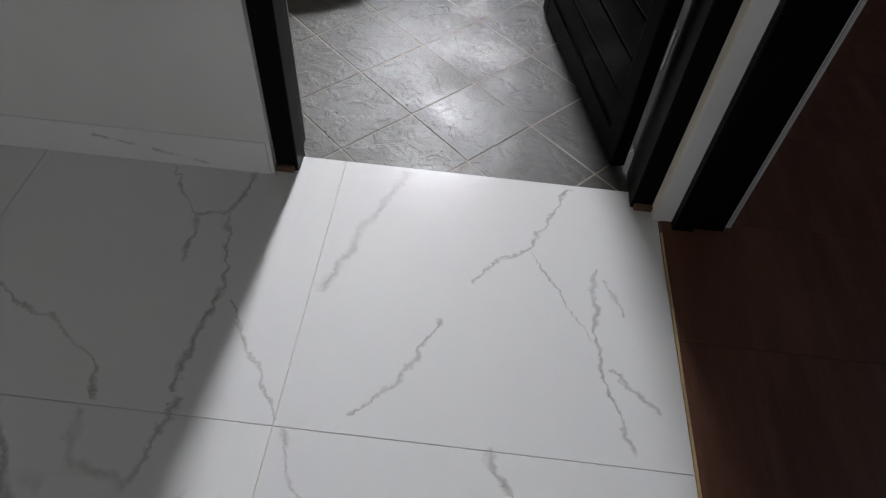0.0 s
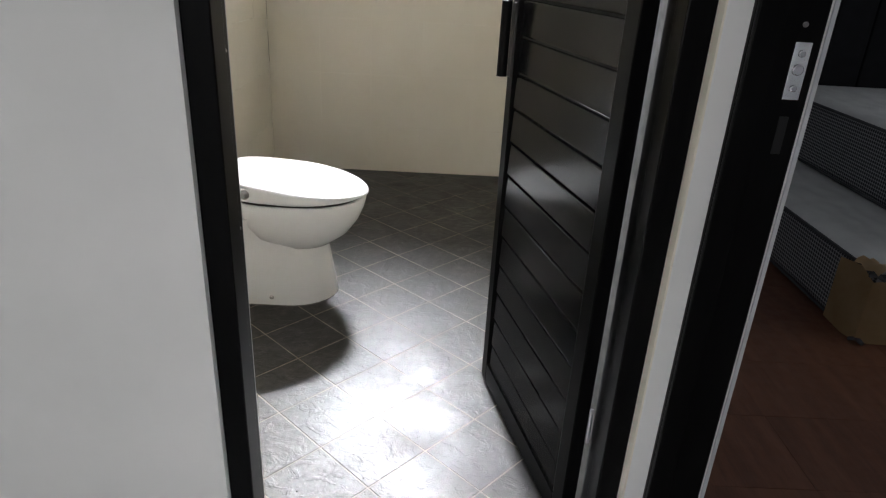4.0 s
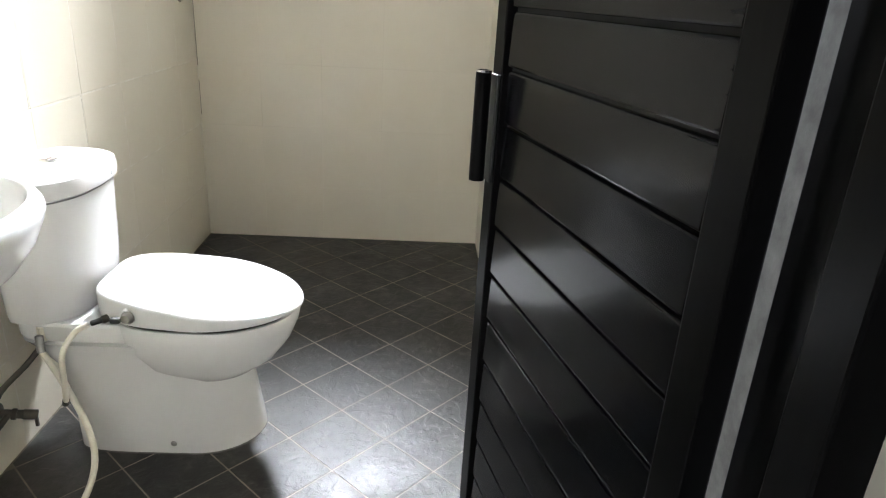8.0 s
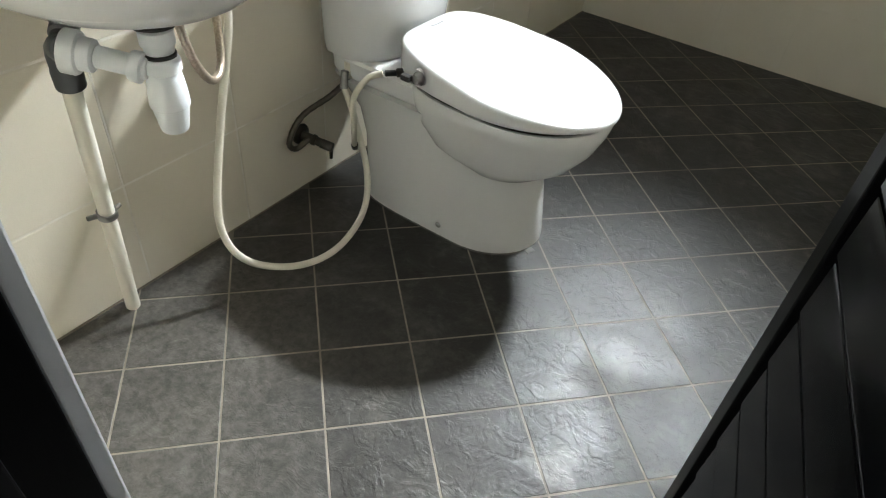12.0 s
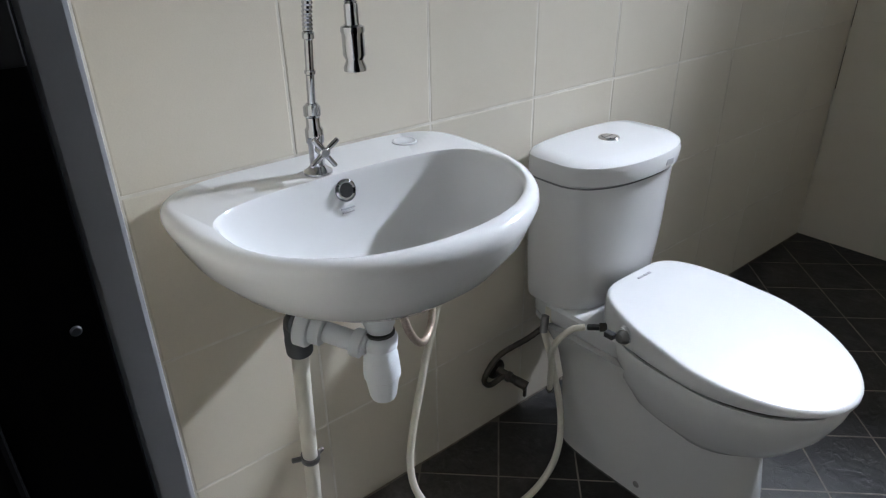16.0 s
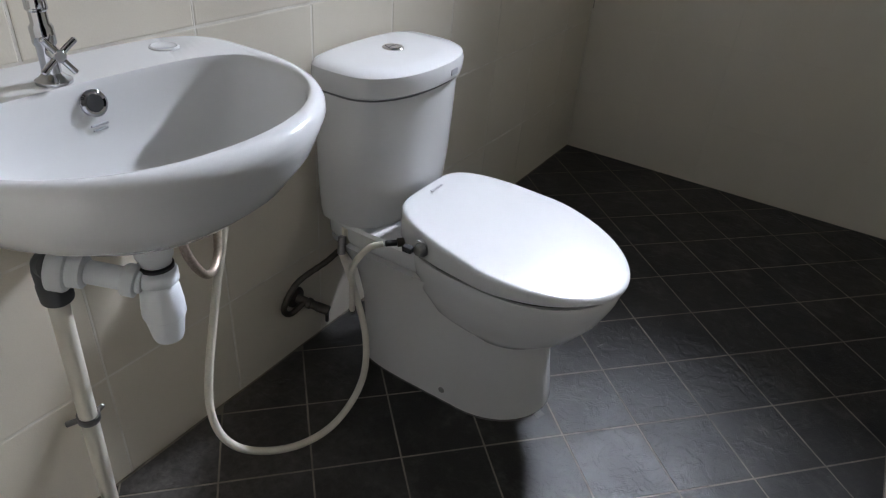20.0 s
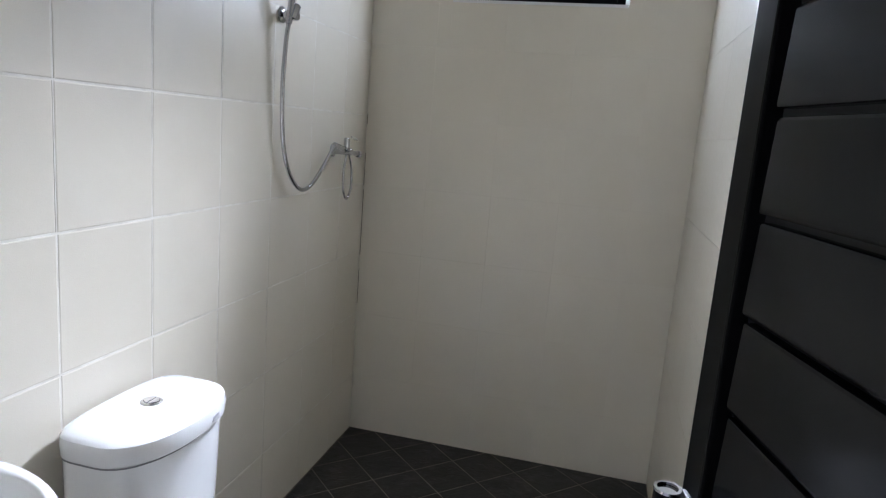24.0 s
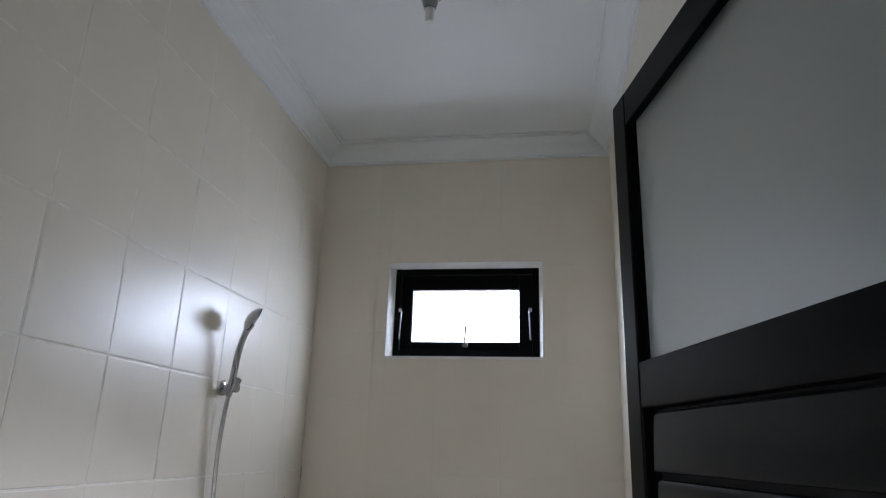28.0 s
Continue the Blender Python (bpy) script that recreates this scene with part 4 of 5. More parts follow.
def basin_ring(depth, w, z, back=0.002, n=64, lean=0.0):
    """A D-shaped outline: flat at the wall, round in front."""
    out = []
    for i in range(n):
        a = 2 * math.pi * i / n
        c, s = math.cos(a), math.sin(a)
        depth_in = depth - 0.006
        xm = back + (depth_in - back) * 0.36
        if c >= 0:
            x, y = xm + (depth_in - xm) * c ** 0.94, w * math.copysign(abs(s) ** 0.94, s)
        else:
            x, y = xm - (xm - back) * abs(c) ** 0.42, w * math.copysign(abs(s) ** 0.42, s) * (1 - lean * abs(c))
        out.append(Vector((x, SX + y * 1.03, z + 0.014)))
    return out


def well_ring(k, z):
    """An outline of the bowl's hollow, shrunk by k."""
    out = []
    for i in range(64):
        a = 2 * math.pi * i / 64
        c, s = math.cos(a), math.sin(a)
        xm = 0.235
        x = xm + (0.431 - xm) * c * k if c >= 0 else xm - (xm - 0.124) * abs(c) ** 0.55 * k
        y = 0.244 * math.copysign(abs(s) ** (0.94 if c >= 0 else 0.72), s) * k
        out.append(Vector((x, SX + y * 1.03, z + 0.014)))
    return out


outer = [basin_ring(0.275, 0.080, 0.693, 0.06), basin_ring(0.315, 0.120, 0.698, 0.03), basin_ring(0.375, 0.178, 0.719, 0.01), basin_ring(0.420, 0.230, 0.756, 0.004),
         basin_ring(0.450, 0.264, 0.799), basin_ring(0.463, 0.278, 0.834), basin_ring(0.4675, 0.2822, 0.849), basin_ring(0.4655, 0.2808, 0.859), basin_ring(0.4610, 0.2770, 0.8655), basin_ring(0.4545, 0.2710, 0.8690), basin_ring(0.4480, 0.2655, 0.8698)]
inner = [well_ring(1.006, 0.8690), well_ring(0.994, 0.8665), well_ring(0.982, 0.859), well_ring(0.968, 0.845), well_ring(0.92, 0.80), well_ring(0.80, 0.745), well_ring(0.55, 0.715), well_ring(0.12, 0.706)]
part("bowl", loft(outer + inner), M_CERAMIC, basin, smooth=True)
part("drain", moved(lathe([(0.034, 0.0), (0.034, 0.003), (0.028, 0.004), (0.020, 0.002), (0.019, 0.0025)], 24), Matrix.Translation((0.225, SX, 0.7205))), M_CHROME, basin, smooth=True)
over = part("overflow", moved(lathe([(0.0195, 0.0), (0.0195, 0.004), (0.016, 0.006), (0.0115, 0.005), (0.011, 0.001)], 28), along((0.129, 0.552, 0.853), (1.0, 0.552, 1.10))), M_CHROME, basin, "chrome ringed overflow hole", True)
part("hole", moved(lathe([(0.0128, 0.0), (0.0128, 0.0056)], 20), along((0.129, 0.552, 0.853), (1.0, 0.552, 1.10))), M_HOLLOW_SHADE, over)
for i, (dy, n) in enumerate(((0.0, 0.026), (0.002, 0.022))):
    part("mark", box(0.1330 + 0.0006 * i, 0.1360 + 0.0006 * i, 0.539 + dy, 0.539 + dy + n, 0.821 - 0.007 * i, 0.8235 - 0.007 * i), M_GREYMARK, basin)
part("tap_hole_cover", moved(lathe([(0.024, 0.0), (0.024, 0.002), (0.021, 0.0035), (0.017, 0.0015), (0.001, 0.0012)], 28), Matrix.Translation((0.060, 0.730, 0.8832))), M_CERAMIC, basin, smooth=True)

# ---- basin tap ----
tap = thing("basin_tap", "chrome gooseneck basin tap with a cross handle", "tap")
TB = Vector((0.098, 0.522, 0.8835))
part("base", moved(lathe([(0.024, 0), (0.024, 0.004), (0.018, 0.008), (0.0125, 0.014), (0.0125, 0.05), (0.015, 0.054), (0.015, 0.075), (0.0115, 0.080), (0.0115, 0.095), (0.014, 0.098), (0.014, 0.112), (0.009, 0.116)], 24), Matrix.Translation(TB)), M_CHROME, tap, smooth=True)
cross = part("cross_handle", rod(TB + Vector((0.012, 0, 0.045)), TB + Vector((0.042, -0.006, 0.045)), 0.009), M_CHROME, tap, smooth=True)
for a in (35, 125, 215, 305):
    d = Vector((0.05, math.cos(radians(a)), math.sin(radians(a)))) * 0.032
    q = TB + Vector((0.036, -0.005, 0.045))
    part("arm", rod(q, q + d, 0.0042, 12), M_CHROME, cross, smooth=True)
neck = [TB + Vector(p) for p in ((0.008, -0.004, 0.11), (0.016, -0.005, 0.17), (0.022, -0.005, 0.225), (0.027, -0.005, 0.262), (0.040, -0.005, 0.303), (0.074, -0.008, 0.340), (0.115, -0.013, 0.351), (0.152, -0.019, 0.335), (0.174, -0.023, 0.303), (0.180, -0.025, 0.280))]
part("stem", tube(neck[:3], 0.0068, 14, 8), M_CHROME, tap, smooth=True)
part("gooseneck", tube(neck[2:], 0.0070, 14, 12, 0.0016), M_CHROME, tap, "ribbed flexible chrome neck")
for a, b, rr in ((neck[0], 0.020, 0.0105), (neck[1], 0.008, 0.0088), (neck[2], 0.012, 0.0094)):
    part("collar", rod(a - Vector((0, 0, b / 2)), a + Vector((0.001, 0, b / 2)), rr), M_CHROME, tap, smooth=True)
part("nozzle", moved(lathe([(0.0085, 0.006), (0.0092, 0.004), (0.0092, -0.018), (0.0100, -0.020), (0.0150, -0.022), (0.0158, -0.025), (0.0158, -0.029), (0.0148, -0.031), (0.0148, -0.058), (0.0120, -0.063), (0.0118, -0.066), (0.0150, -0.073), (0.0152, -0.078), (0.0095, -0.080)], 24), Matrix.Translation(neck[-1] + Vector((0, 0, -0.002)))), M_CHROME, tap, smooth=True)

# ---- waste under the basin ----
waste = thing("bottle_trap", "white plastic bottle trap under the basin", "bottle trap")
part("flange", moved(lathe([(0.030, 0.0), (0.033, 0.001), (0.033, 0.006), (0.028, 0.009)], 24), Matrix.Translation((0.250, 0.524, 0.691))), M_RUBBER, waste, "black rubber gasket", True)
part("neck", moved(lathe([(0.023, 0.0), (0.023, 0.012), (0.027, 0.013), (0.027, 0.036), (0.024, 0.037)], 24), Matrix.Translation((0.262, 0.517, 0.656))), M_TRAP, waste, smooth=True)
part("gasket", moved(lathe([(0.0255, 0.0), (0.0255, 0.005)], 24), Matrix.Translation((0.266, 0.514, 0.651))), M_RUBBER, waste)
part("cap", moved(lathe([(0.027, 0.0), (0.030, 0.002), (0.030, 0.018), (0.027, 0.022), (0.024, 0.024)], 24), Matrix.Translation((0.268, 0.512, 0.628))), M_TRAP, waste, smooth=True)
part("bottle", moved(lathe([(0.018, 0.0), (0.0215, 0.002), (0.0235, 0.008), (0.0295, 0.046), (0.0315, 0.0475), (0.032, 0.054), (0.0315, 0.066), (0.029, 0.090), (0.026, 0.104), (0.022, 0.108)], 28), Matrix.Translation((0.270, 0.511, 0.522))), M_TRAP, waste, smooth=True)
part("bottle_seam", moved(lathe([(0.0305, 0.0), (0.0310, 0.0012)], 28), Matrix.Translation((0.270, 0.511, 0.5685))), M_GREYMARK, waste)
part("branch", rod((0.268, 0.488, 0.638), (0.204, 0.447, 0.651), 0.0175), M_TRAP, waste, smooth=True)
part("union", moved(lathe([(0.019, 0.0), (0.0245, 0.002), (0.0245, 0.016), (0.022, 0.020), (0.018, 0.021)], 20), along((0.262, 0.485, 0.638), (0.204, 0.447, 0.651))), M_TRAP, waste, smooth=True)
part("socket", moved(lathe([(0.030, 0.0), (0.034, 0.002), (0.0345, 0.020), (0.032, 0.024), (0.026, 0.026), (0.0255, 0.044), (0.022, 0.047), (0.018, 0.048)], 28), along((0.166, 0.419, 0.658), (0.204, 0.447, 0.651))), M_TRAP, waste, smooth=True)
drain_pipe = thing("drain_pipe", "cream plastic drain pipe running down the wall to the floor", "pipe")
part("pipe", rod((0.034, 0.457, FLOOR + 0.001), (0.146, 0.424, 0.628), 0.0155, 20), M_PVC, drain_pipe, smooth=True)
el = part("elbow", moved(lathe([(0.0165, 0.0), (0.0235, 0.001), (0.0240, 0.030), (0.0225, 0.034), (0.0228, 0.060), (0.0205, 0.076), (0.014, 0.086), (0.002, 0.089)], 24), along((0.1385, 0.4275, 0.586), (0.148, 0.423, 0.643))), M_DARKPVC, drain_pipe, "dark grey plastic elbow", True)
part("elbow_arm", rod((0.148, 0.423, 0.655), (0.172, 0.421, 0.660), 0.0225, 20, 0.004), M_DARKPVC, el, smooth=True)
part("elbow_socket", rod((0.144, 0.435, 0.667), (0.085, 0.495, 0.697), 0.0215, 20, 0.004), M_DARKPVC, el, smooth=True)
clip = thing("pipe_clip", "grey plastic pipe clip nailed to the wall", "pipe clip")
part("band", moved(lathe([(0.0162, 0.0), (0.0195, 0.0), (0.0195, 0.014), (0.0162, 0.014), (0.0162, 0.0001)], 20), along((0.0885, 0.4410, 0.284), (0.146, 0.424, 0.628))), M_STEEL, clip, smooth=True)
part("lug", rod((0.084, 0.427, 0.290), (0.077, 0.405, 0.291), 0.0055, 10), M_STEEL, clip, smooth=True)
part("ear", rod((0.092, 0.457, 0.292), (0.094, 0.469, 0.300), 0.0045, 10), M_STEEL, clip, smooth=True)

# ---- hoses ----
supply = thing("braided_hose", "short braided metal hose looped under the basin", "hose")
part("hose", tube([(0.220, 0.582, 0.694), (0.224, 0.600, 0.602), (0.207, 0.643, 0.540), (0.176, 0.691, 0.541), (0.151, 0.716, 0.603), (0.147, 0.715, 0.720)], 0.0075, 10, 10, 0.0005), M_BRAID, supply, smooth=True)
hose = thing("basin_hose", "cream rubber water hose hanging in a loop to the floor", "hose")
part("hose", tube([(0.070, 0.797, 0.663), (0.089, 0.790, 0.566), (0.117, 0.710, 0.372), (0.151, 0.643, 0.184), (0.194, 0.660, 0.078), (0.246, 0.759, 0.015), (0.273, 0.878, 0.002), (0.264, 0.996, 0.042), (0.217, 1.073, 0.111), (0.154, 1.099, 0.238), (0.118, 1.096, 0.327)], 0.0085, 12, 10), M_HOSE, hose, smooth=True)
part("ferrule", rod((0.120, 1.096, 0.317), (0.115, 1.106, 0.362), 0.0105, 12), M_STEEL, hose, smooth=True)
part("wall_nut", rod((0.055, 0.799, 0.680), (0.075, 0.796, 0.640), 0.018, 12), M_HOSE, hose)
bidet_hose = thing("bidet_hose", "thin cream hose from the tank supply to the bidet seat", "hose")
part("hose", tube([(0.270, 1.064, 0.423), (0.244, 1.043, 0.410), (0.212, 1.030, 0.355), (0.194, 1.047, 0.269), (0.178, 1.067, 0.191), (0.157, 1.095, 0.160)], 0.0075, 12, 10), M_HOSE, bidet_hose, smooth=True)
part("ferrule", rod((0.178, 1.067, 0.191), (0.165, 1.084, 0.168), 0.0095, 12), M_BRONZE, bidet_hose, smooth=True)

# ---- shower ----
shower = thing("hand_shower", "chrome hand shower on a wall bracket", "shower")
part("bracket", moved(lathe([(0.026, 0.0), (0.026, 0.006), (0.020, 0.010), (0.013, 0.012), (0.013, 0.040), (0.016, 0.042), (0.016, 0.058)], 24), along((0.0, 2.076, 1.80), (1, 2.076, 1.80))), M_CHROME, shower, smooth=True)
part("holder", rod((0.046, 2.056, 1.785), (0.056, 2.068, 1.832), 0.0165), M_CHROME, shower, smooth=True)
handle_path = [(0.040, 2.050, 1.770), (0.049, 2.050, 1.840), (0.058, 2.048, 1.920), (0.071, 2.056, 1.985), (0.084, 2.072, 2.022)]
part("handle", tube(handle_path, 0.0115, 14, 8), M_CHROME, shower, smooth=True)
rose = along((0.084, 2.068, 2.040), (0.152, 2.124, 1.994))
part("rose", moved(lathe([(0.004, -0.020), (0.026, -0.015), (0.044, -0.004), (0.049, 0.004), (0.048, 0.009), (0.042, 0.011), (0.002, 0.012)], 32), rose), M_CHROME, shower, smooth=True)
part("nozzles", moved(lathe([(0.033, 0.0), (0.033, 0.0018), (0.002, 0.0022)], 28), rose @ Matrix.Translation((0, 0, 0.0115))), M_STEEL, shower)
shower_hose = thing("shower_hose", "chrome shower hose hanging in a curve on the wall", "hose")
part("hose", tube([(0.040, 2.050, 1.770), (0.034, 2.047, 1.700), (0.026, 2.050, 1.560), (0.022, 2.072, 1.400), (0.022, 2.120, 1.290), (0.024, 2.205, 1.222), (0.030, 2.285, 1.230), (0.040, 2.370, 1.300), (0.050, 2.440, 1.378)], 0.0072, 12, 20, 0.0006), M_CHROME, shower_hose, smooth=True)
mixer = thing("shower_tap", "chrome shower tap with a cross handle by the corner", "tap")
part("flange", moved(lathe([(0.028, 0.0), (0.026, 0.006), (0.014, 0.010), (0.012, 0.012)], 24), along((0.0, 2.540, 1.355), (1, 2.540, 1.355))), M_CHROME, mixer, smooth=True)
part("body", rod((0.008, 2.540, 1.355), (0.085, 2.540, 1.355), 0.014), M_CHROME, mixer, smooth=True)
part("outlet", rod((0.060, 2.540, 1.360), (0.052, 2.438, 1.382), 0.011), M_CHROME, mixer, smooth=True)
part("diverter", rod((0.060, 2.540, 1.355), (0.062, 2.538, 1.410), 0.012), M_CHROME, mixer, smooth=True)
cr = part("spout", rod((0.060, 2.540, 1.355), (0.066, 2.670, 1.342), 0.010), M_CHROME, mixer, smooth=True)
part("spout_end", rod((0.066, 2.652, 1.344), (0.067, 2.665, 1.340), 0.015), M_CHROME, cr, smooth=True)
part("cross_arm", rod((0.090, 2.515, 1.415), (0.090, 2.580, 1.402), 0.0045, 12), M_CHROME, mixer, smooth=True)
part("bottom_loop", tube([(0.060, 2.545, 1.345), (0.058, 2.528, 1.280), (0.058, 2.532, 1.200), (0.058, 2.570, 1.160), (0.058, 2.612, 1.200), (0.060, 2.605, 1.280), (0.062, 2.565, 1.345)], 0.005, 10, 10), M_CHROME, mixer, "thin chrome looped hose", True)

# ---- bedroom: two mattresses and the headboard ----


def mattress(x0, x1, y0, y1, z0, z1, label):
    bed = thing("mattress", label, "mattress", "mattresses by the headboard")
    part("border", box(x0, x1, y0, y1, z0 + 0.012, z1 - 0.012, 0.02), M_BORDER, bed, "dark checked side panel")
    part("top", loft([[Vector((x0 + e + (x1 - x0 - 2 * e) * u, y0 + e + (y1 - y0 - 2 * e) * v, zz)) for u, v in outline] for e, zz in ((0.004, z1 - 0.02), (0.0, z1 - 0.01), (0.012, z1), (0.06, z1 + 0.012))]), M_QUILT, bed, "pale grey quilted top", True)
    for zz in (z0 + 0.012, z1 - 0.014):
        part("piping", tube([(x0 - 0.002, y1 - 0.04, zz), (x0 - 0.002, (y0 + y1) / 2, zz), (x0 - 0.002, y0 + 0.04, zz), (x0 + 0.012, y0 + 0.010, zz), (x0 + 0.04, y0 - 0.002, zz), ((x0 + x1) / 2, y0 - 0.002, zz), (x1 - 0.04, y0 - 0.002, zz)], 0.007, 8, 6), M_PIPING, bed, smooth=True)
    return bed


outline = []
for cu, cv, a0 in ((0.97, 0.97, 0), (0.03, 0.97, 90), (0.03, 0.03, 180), (0.97, 0.03, 270)):
    for k in range(6):
        a = radians(a0 + 18 * k)
        outline.append((cu + 0.03 * math.cos(a), cv + 0.03 * math.sin(a)))
low_bed = mattress(2.61, 4.40, 1.02, 3.00, 0.0, 0.285, "pale quilted mattress with a dark checked border on the floor")
top_bed = mattress(3.03, 4.46, 1.05, 3.01, 0.297, 0.630, "thick pale quilted mattress stacked on the lower one")
headboard = thing("headboard", "tall black upholstered headboard standing behind the mattresses", "headboard")
part("board", box(2.62, 4.52, 3.05, 3.13, 0.0, 1.353, 0.012), M_LEATHER, headboard)
for i in range(8):
    part("panel", box(2.64 + 0.233 * i, 2.64 + 0.233 * i + 0.228, 3.022, 3.055, 0.42, 1.333, 0.014), M_LEATHER, headboard)
carton = thing("cardboard_wrap", "torn tan cardboard wrapped round the mattress corner", "cardboard")
CW = [Vector((2.588, 1.21, 0)), Vector((2.586, 1.08, 0)), Vector((2.598, 1.015, 0)), Vector((2.64, 0.996, 0)), Vector((2.81, 0.992, 0)), Vector((3.06, 0.994, 0))]
rows = []
for k, zz in enumerate((0.004, 0.05, 0.12, 0.20, 0.262)):
    row = []
    for i, p in enumerate(CW):
        j = noise.noise(Vector((p.x * 9, p.y * 9, zz * 14))) * 0.010
        row.append(p + Vector((j, j, zz + (0.02 * math.sin(i * 2.1) if k == 4 else 0))))
    rows.append(row)
bm = bmesh.new()
grid = [[bm.verts.new(p) for p in row] for row in rows]
for a, b in zip(grid, grid[1:]):
    for i in range(len(CW) - 1):
        bm.faces.new((a[i], a[i + 1], b[i + 1], b[i]))
bmesh.ops.solidify(bm, geom=bm.faces[:], thickness=0.006)
part("sheet", bm, M_CARD, carton, smooth=True)
flap_rows = []
for k in range(6):
    flap_rows.append([Vector((2.592 + 0.020 * k + 0.006 * math.sin(i * 1.9 + k), 0.995 + 0.030 * i + 0.006 * math.sin(k * 1.4 + i), 0.262 + 0.040 * math.sin(0.5 + 0.45 * k) * (1 - 0.06 * i) + 0.006 * math.sin(i * 2.3 + k * 1.7))) for i in range(6)])
bm = bmesh.new()
grid = [[bm.verts.new(p) for p in row] for row in flap_rows]
for a, b in zip(grid, grid[1:]):
    for i in range(5):
        bm.faces.new((a[i], a[i + 1], b[i + 1], b[i]))
bmesh.ops.solidify(bm, geom=bm.faces[:], thickness=0.004)
part("flap", bm, M_CARD, carton, "crumpled cardboard flap", True)
part("tape", box(2.67, 2.85, 0.9785, 0.9815, 0.215, 0.262, 0.0008), M_TAPE, carton, "shiny clear packing tape")
for zz, n in ((0.165, 0.07), (0.120, 0.05), (0.105, 0.06)):
    part("print", box(2.77, 2.77 + n, 0.975, 0.9805, zz, zz + 0.018), M_PRINT, carton)


# ---- tiles and boards ----
def tile_mesh(name, w, h, t, edge, material):
    """A tile w by h in its own x and y, its face at z = 0 with soft edges."""
    bm = loft([[Vector((sx * (w / 2 - e), sy * (h / 2 - e), zz)) for sx, sy in ((-1, -1), (1, -1), (1, 1), (-1, 1))] for e, zz in ((0, -t), (0, -edge), (edge * 0.4, -edge * 0.25), (edge * 1.6, 0))])
    bmesh.ops.recalc_face_normals(bm, faces=bm.faces)
    me = bpy.data.meshes.new(name)
    bm.to_mesh(me)
    bm.free()
    me.materials.append(material)
    return me


ROWS = [FLOOR, 0.262, 0.573, 0.885, 1.197, 1.510, 1.825, 2.140, 2.453, 2.766, 3.02]
COLS = [0.098, 0.232, 0.532, 0.842, 1.148, 1.445, 1.742, 2.042, 2.343, 2.645, BACK]
rng = random.Random(4)
meshes = {}


def lay(parent, m, w, h, gap=0.0014, edge=0.0008, tilt=0.10, level=0.0014):
    key = (round(w, 3), round(h, 3), gap, level)
    if key not in meshes:
        meshes[key] = tile_mesh("tile", w - gap, h - level, 0.006, edge, M_TILE)
    ob = new("tile", meshes[key])
    ob.parent = parent
    ob.matrix_world = m @ pose(0, 0, rng.uniform(-0.0005, 0.0001) * tilt * 8, rng.uniform(-tilt, tilt), rng.uniform(-tilt, tilt), 0)


for y0, y1 in zip(COLS, COLS[1:]):
    for z0, z1 in zip(ROWS, ROWS[1:]):
        lay(wall_west, pose(0, (y0 + y1) / 2, (z0 + z1) / 2, 90, 0, 90), y1 - y0, z1 - z0, 0.0036, 0.0019, 0.16, 0.0040)
        lay(wall_east, pose(RIGHT, (y0 + y1) / 2, (z0 + z1) / 2, 90, 0, -90), y1 - y0, z1 - z0, 0.0008, 0.0004, 0.03, 0.0012)
xs = [0.0, 0.302, 0.604, 0.906, 1.208, RIGHT]
for x0, x1 in zip(xs, xs[1:]):
    for z0, z1 in zip(ROWS, ROWS[1:]):
        # pieces are cut round the window
        spans = [(x0, x1, z0, z1)]
        if x1 > WX0 and x0 < WX1 and z1 > WZ0 and z0 < WZ1:
            spans = []
            if x0 < WX0:
                spans.append((x0, WX0, z0, z1))
            if x1 > WX1:
                spans.append((WX1, x1, z0, z1))
            a, b = max(x0, WX0), min(x1, WX1)
            if z0 < WZ0:
                spans.append((a, b, z0, WZ0))
            if z1 > WZ1:
                spans.append((a, b, WZ1, z1))
        for a, b, c, d in spans:
            if b - a > 0.006 and d - c > 0.006:
                lay(wall_north, pose((a + b) / 2, BACK, (c + d) / 2, 90, 0, 0), b - a, d - c, 0.0004, 0.0002, 0.01, 0.0004)
for x0, x1 in ((0.0, 0.330), (0.330, DL)):
    for z0, z1 in zip(ROWS, ROWS[1:]):
        lay(wall_door, pose((x0 + x1) / 2, INNER, (z0 + z1) / 2, 90, 0, 180), x1 - x0, z1 - z0)

joints = bmesh.new()
for zz in ROWS[1:-1]:
    box(-0.0068, -0.0009, 0.099, BACK - 0.002, zz - 0.0026, zz + 0.0026, 0, joints)
for yy in COLS[1:-1]:
    for za, zb in zip(ROWS, ROWS[1:]):
        box(-0.0068, -0.0007, yy - 0.0021, yy + 0.0021, za + 0.0027, zb - 0.0027, 0, joints)
part("grout_lines", joints, M_GROUT, wall_west, "pale grout lines between the tiles")

M_GRIME = make_plain("dark_joint_grime", (0.10, 0.075, 0.05), (0.30, 0.25, 0.19), 0.9, 24, 0.0, 0.4)
grime = bmesh.new()
for za, zb in ((0.62, 0.79), (0.86, 1.17), (1.19, 1.34), (1.47, 1.52)):
    box(0.0003, 0.0022, BACK - 0.0024, BACK - 0.0003, za, zb, 0, grime)
part("open_joint", grime, M_GRIME, wall_north, "dark open joint in the tiled corner")
foot = bmesh.new()
fr = random.Random(21)
y = 0.10
while y < BACK - 0.05:
    n = fr.uniform(0.04, 0.16)
    q = fr.uniform(0.0012, 0.0034)
    box(0.0002, 0.0002 + q, y, min(y + n, BACK - 0.004), FLOOR - 0.0002, FLOOR + q * 0.8, 0, foot)
    y += n + fr.uniform(0.0, 0.05)
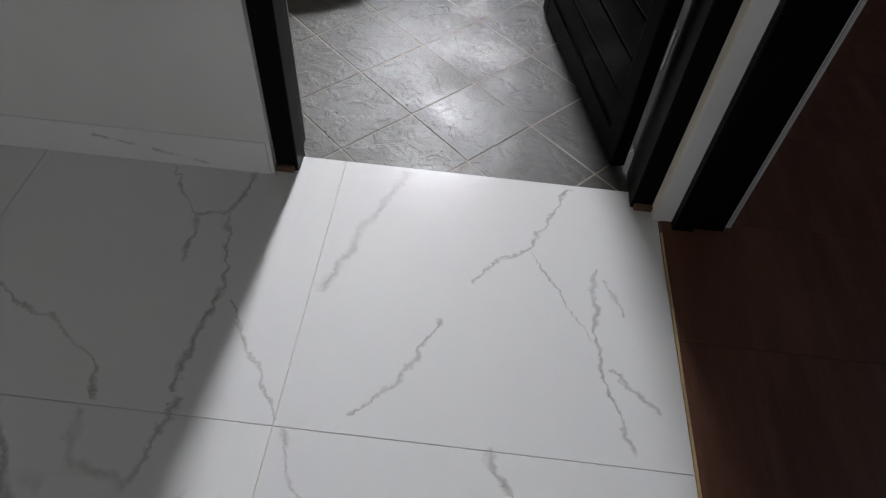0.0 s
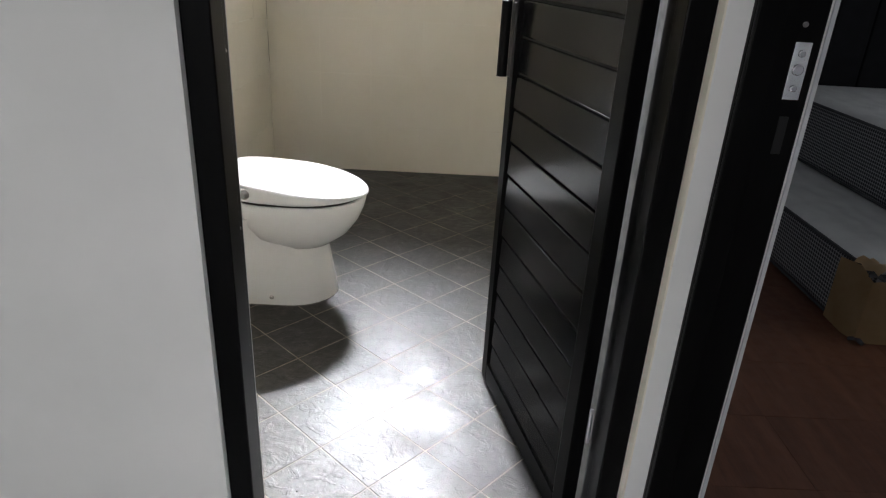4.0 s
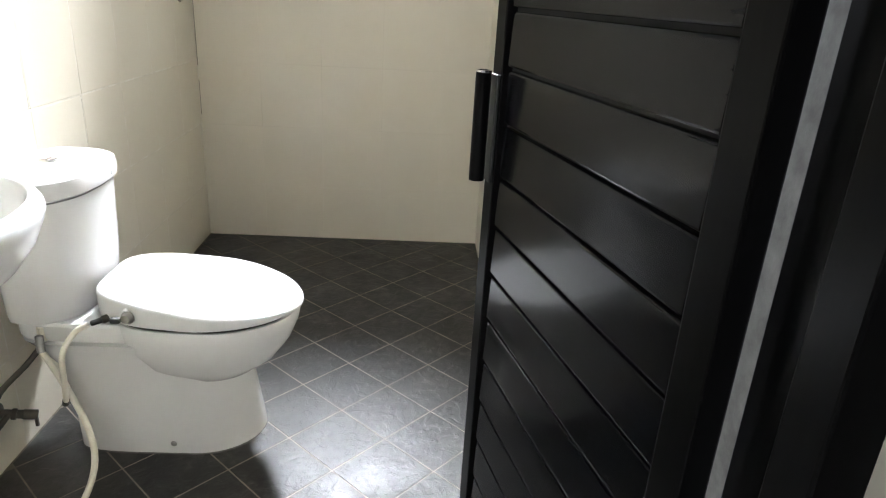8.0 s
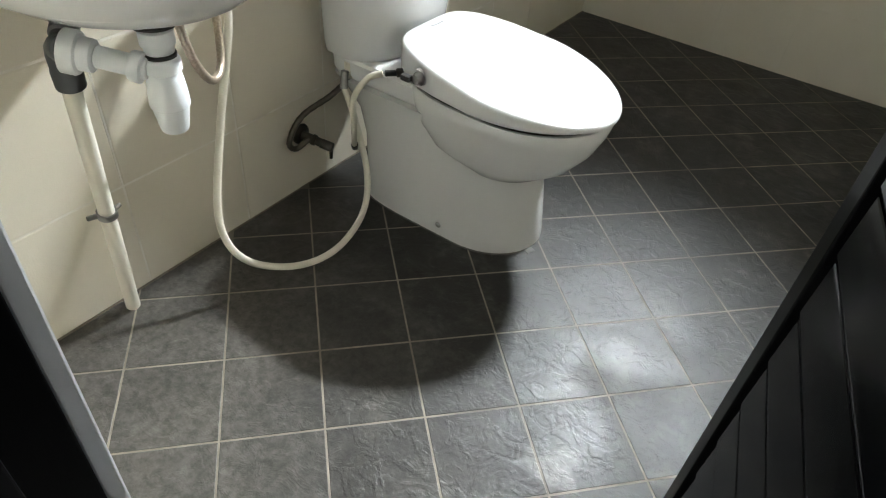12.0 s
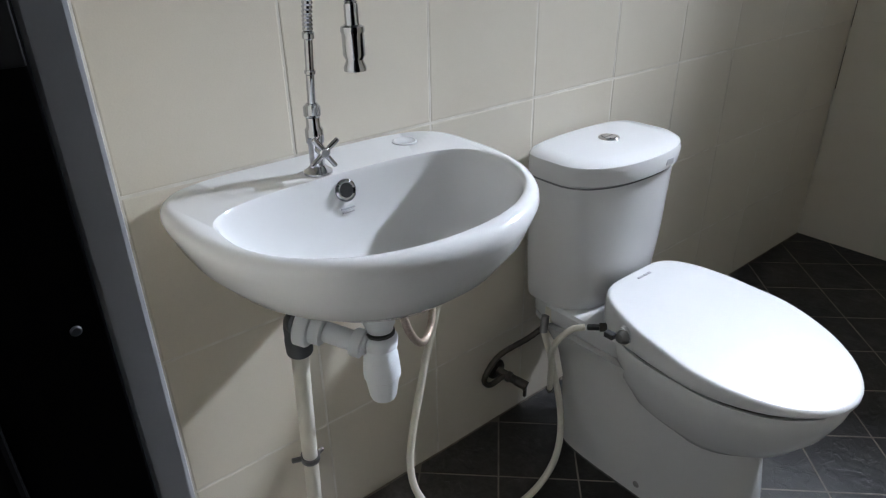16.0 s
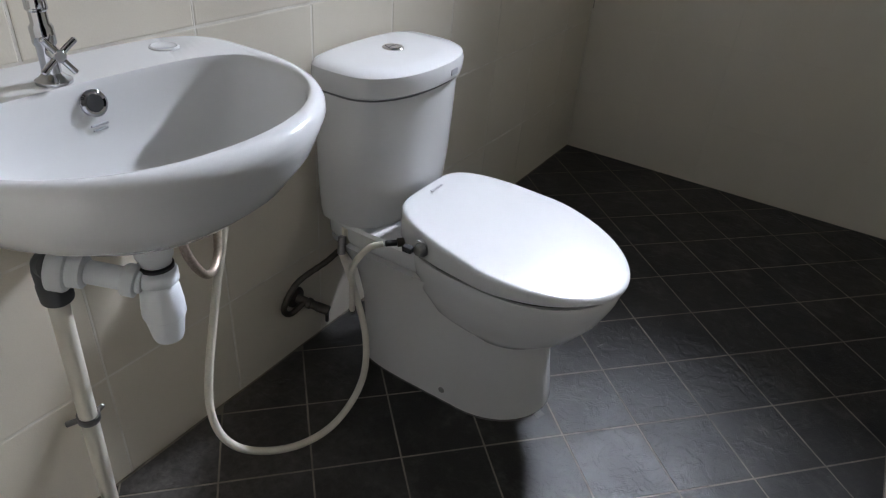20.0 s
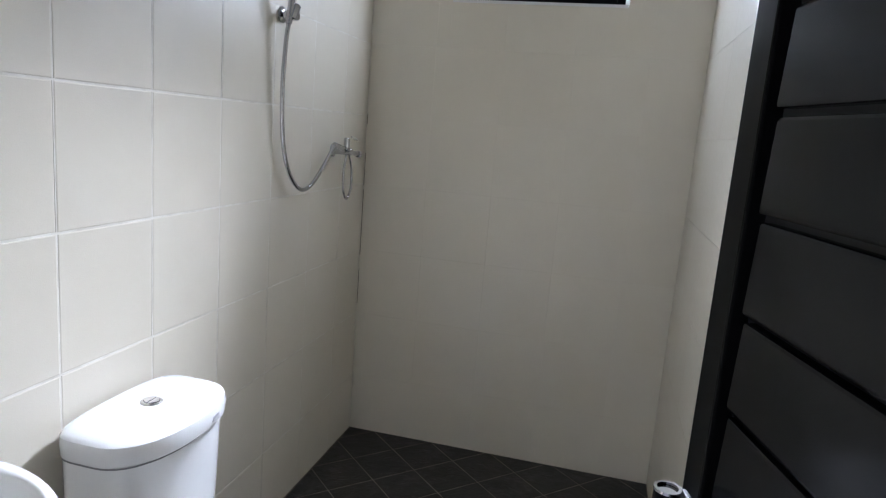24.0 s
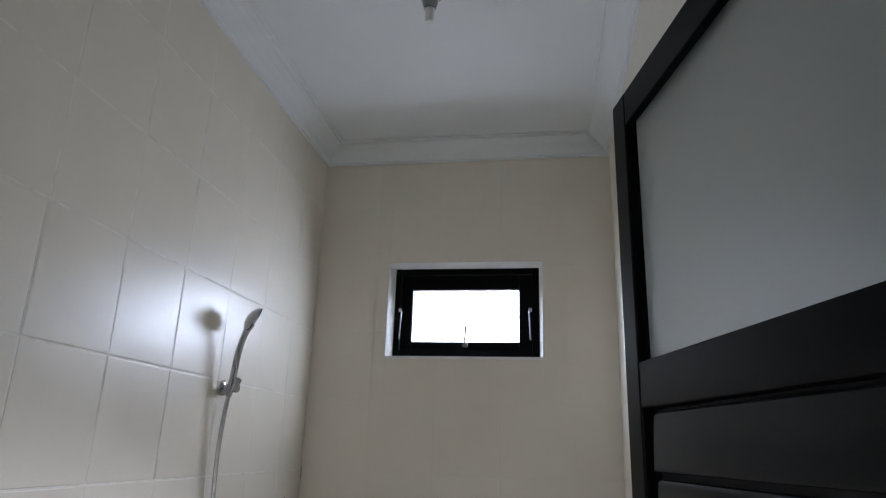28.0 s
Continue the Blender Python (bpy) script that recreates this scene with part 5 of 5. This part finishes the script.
part("foot_grime", foot, M_GRIME, wall_west, "brown dirt along the foot of the wall")

# slate tiles, laid on the diagonal
P, ANG = 0.2032, radians(46)
U = Vector((math.cos(ANG), math.sin(ANG))) * P
V = Vector((-math.sin(ANG), math.cos(ANG))) * P
O = Vector((0.738, 0.918))
gap = 0.0042
whole = None
for i in range(-12, 16):
    for j in range(-12, 16):
        c = O + U * (i + 0.5) + V * (j + 0.5)
        k = 0.5 * (1 - gap / P)
        poly = [tuple(c + U * a * k + V * b * k) for a, b in ((-1, -1), (1, -1), (1, 1), (-1, 1))]
        cut = clip_poly(poly, 0.003, RIGHT - 0.003, 0.003, BACK - 0.003)
        if not cut or abs(sum(a[0] * b[1] - b[0] * a[1] for a, b in zip(cut, cut[1:] + cut[:1]))) < 0.0006:
            continue
        lift = rng.uniform(-0.0003, 0.0004)
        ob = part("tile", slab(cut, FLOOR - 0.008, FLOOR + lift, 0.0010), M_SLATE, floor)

# marble tiles of the corridor
XJ = [1.446, 0.778, 0.147, -0.484, -1.115, -1.746, -2.2]
YJ = [-0.614 * k for k in range(10)] + [-6.0]
for xb, xa in zip(XJ, XJ[1:]):
    for yb, ya in zip(YJ, YJ[1:]):
        poly = [(xa + 0.0008, ya + 0.0008), (xb - 0.0008, ya + 0.0008), (xb - 0.0008, yb - 0.0008), (xa + 0.0008, yb - 0.0008)]
        part("tile", slab(poly, -0.019, 0.0, 0.0006), M_MARBLE, floor_corridor)

# wood-look tiles of the bedroom
far_verts, far_faces = [], []
for i in range(7):
    x0 = 1.4525 + 0.61 * i
    x1 = min(x0 + 0.61, 5.14)
    for j in range(-10, 11):
        y0, y1 = max(-0.063 + 0.305 * j, -3.14), min(-0.063 + 0.305 * (j + 1), 3.135)
        if x0 < 2.75 and y1 > -1.3 and y0 < 1.75:
            part("tile", box(x0 + 0.0004, x1 - 0.0004, y0 + 0.0006, y1 - 0.0006, -0.011, rng.uniform(-0.0004, 0.0), 0.0004), M_PARQUET, floor_bedroom)
        else:
            n = len(far_verts)
            for zz in (-0.0115, -0.0004):
                far_verts += [(x0 + 0.0006, y0 + 0.0006, zz), (x1 - 0.0006, y0 + 0.0006, zz), (x1 - 0.0006, y1 - 0.0006, zz), (x0 + 0.0006, y1 - 0.0006, zz)]
            far_faces += [(n + 4, n + 5, n + 6, n + 7), (n, n + 1, n + 5, n + 4), (n + 1, n + 2, n + 6, n + 5), (n + 2, n + 3, n + 7, n + 6), (n + 3, n, n + 4, n + 7)]
me = bpy.data.meshes.new("far_tiles")
me.from_pydata(far_verts, [], far_faces)
me.materials.append(M_PARQUET)
far = new("far_tiles", me)
far.parent = floor_bedroom
tagged(far, kind="stuff")
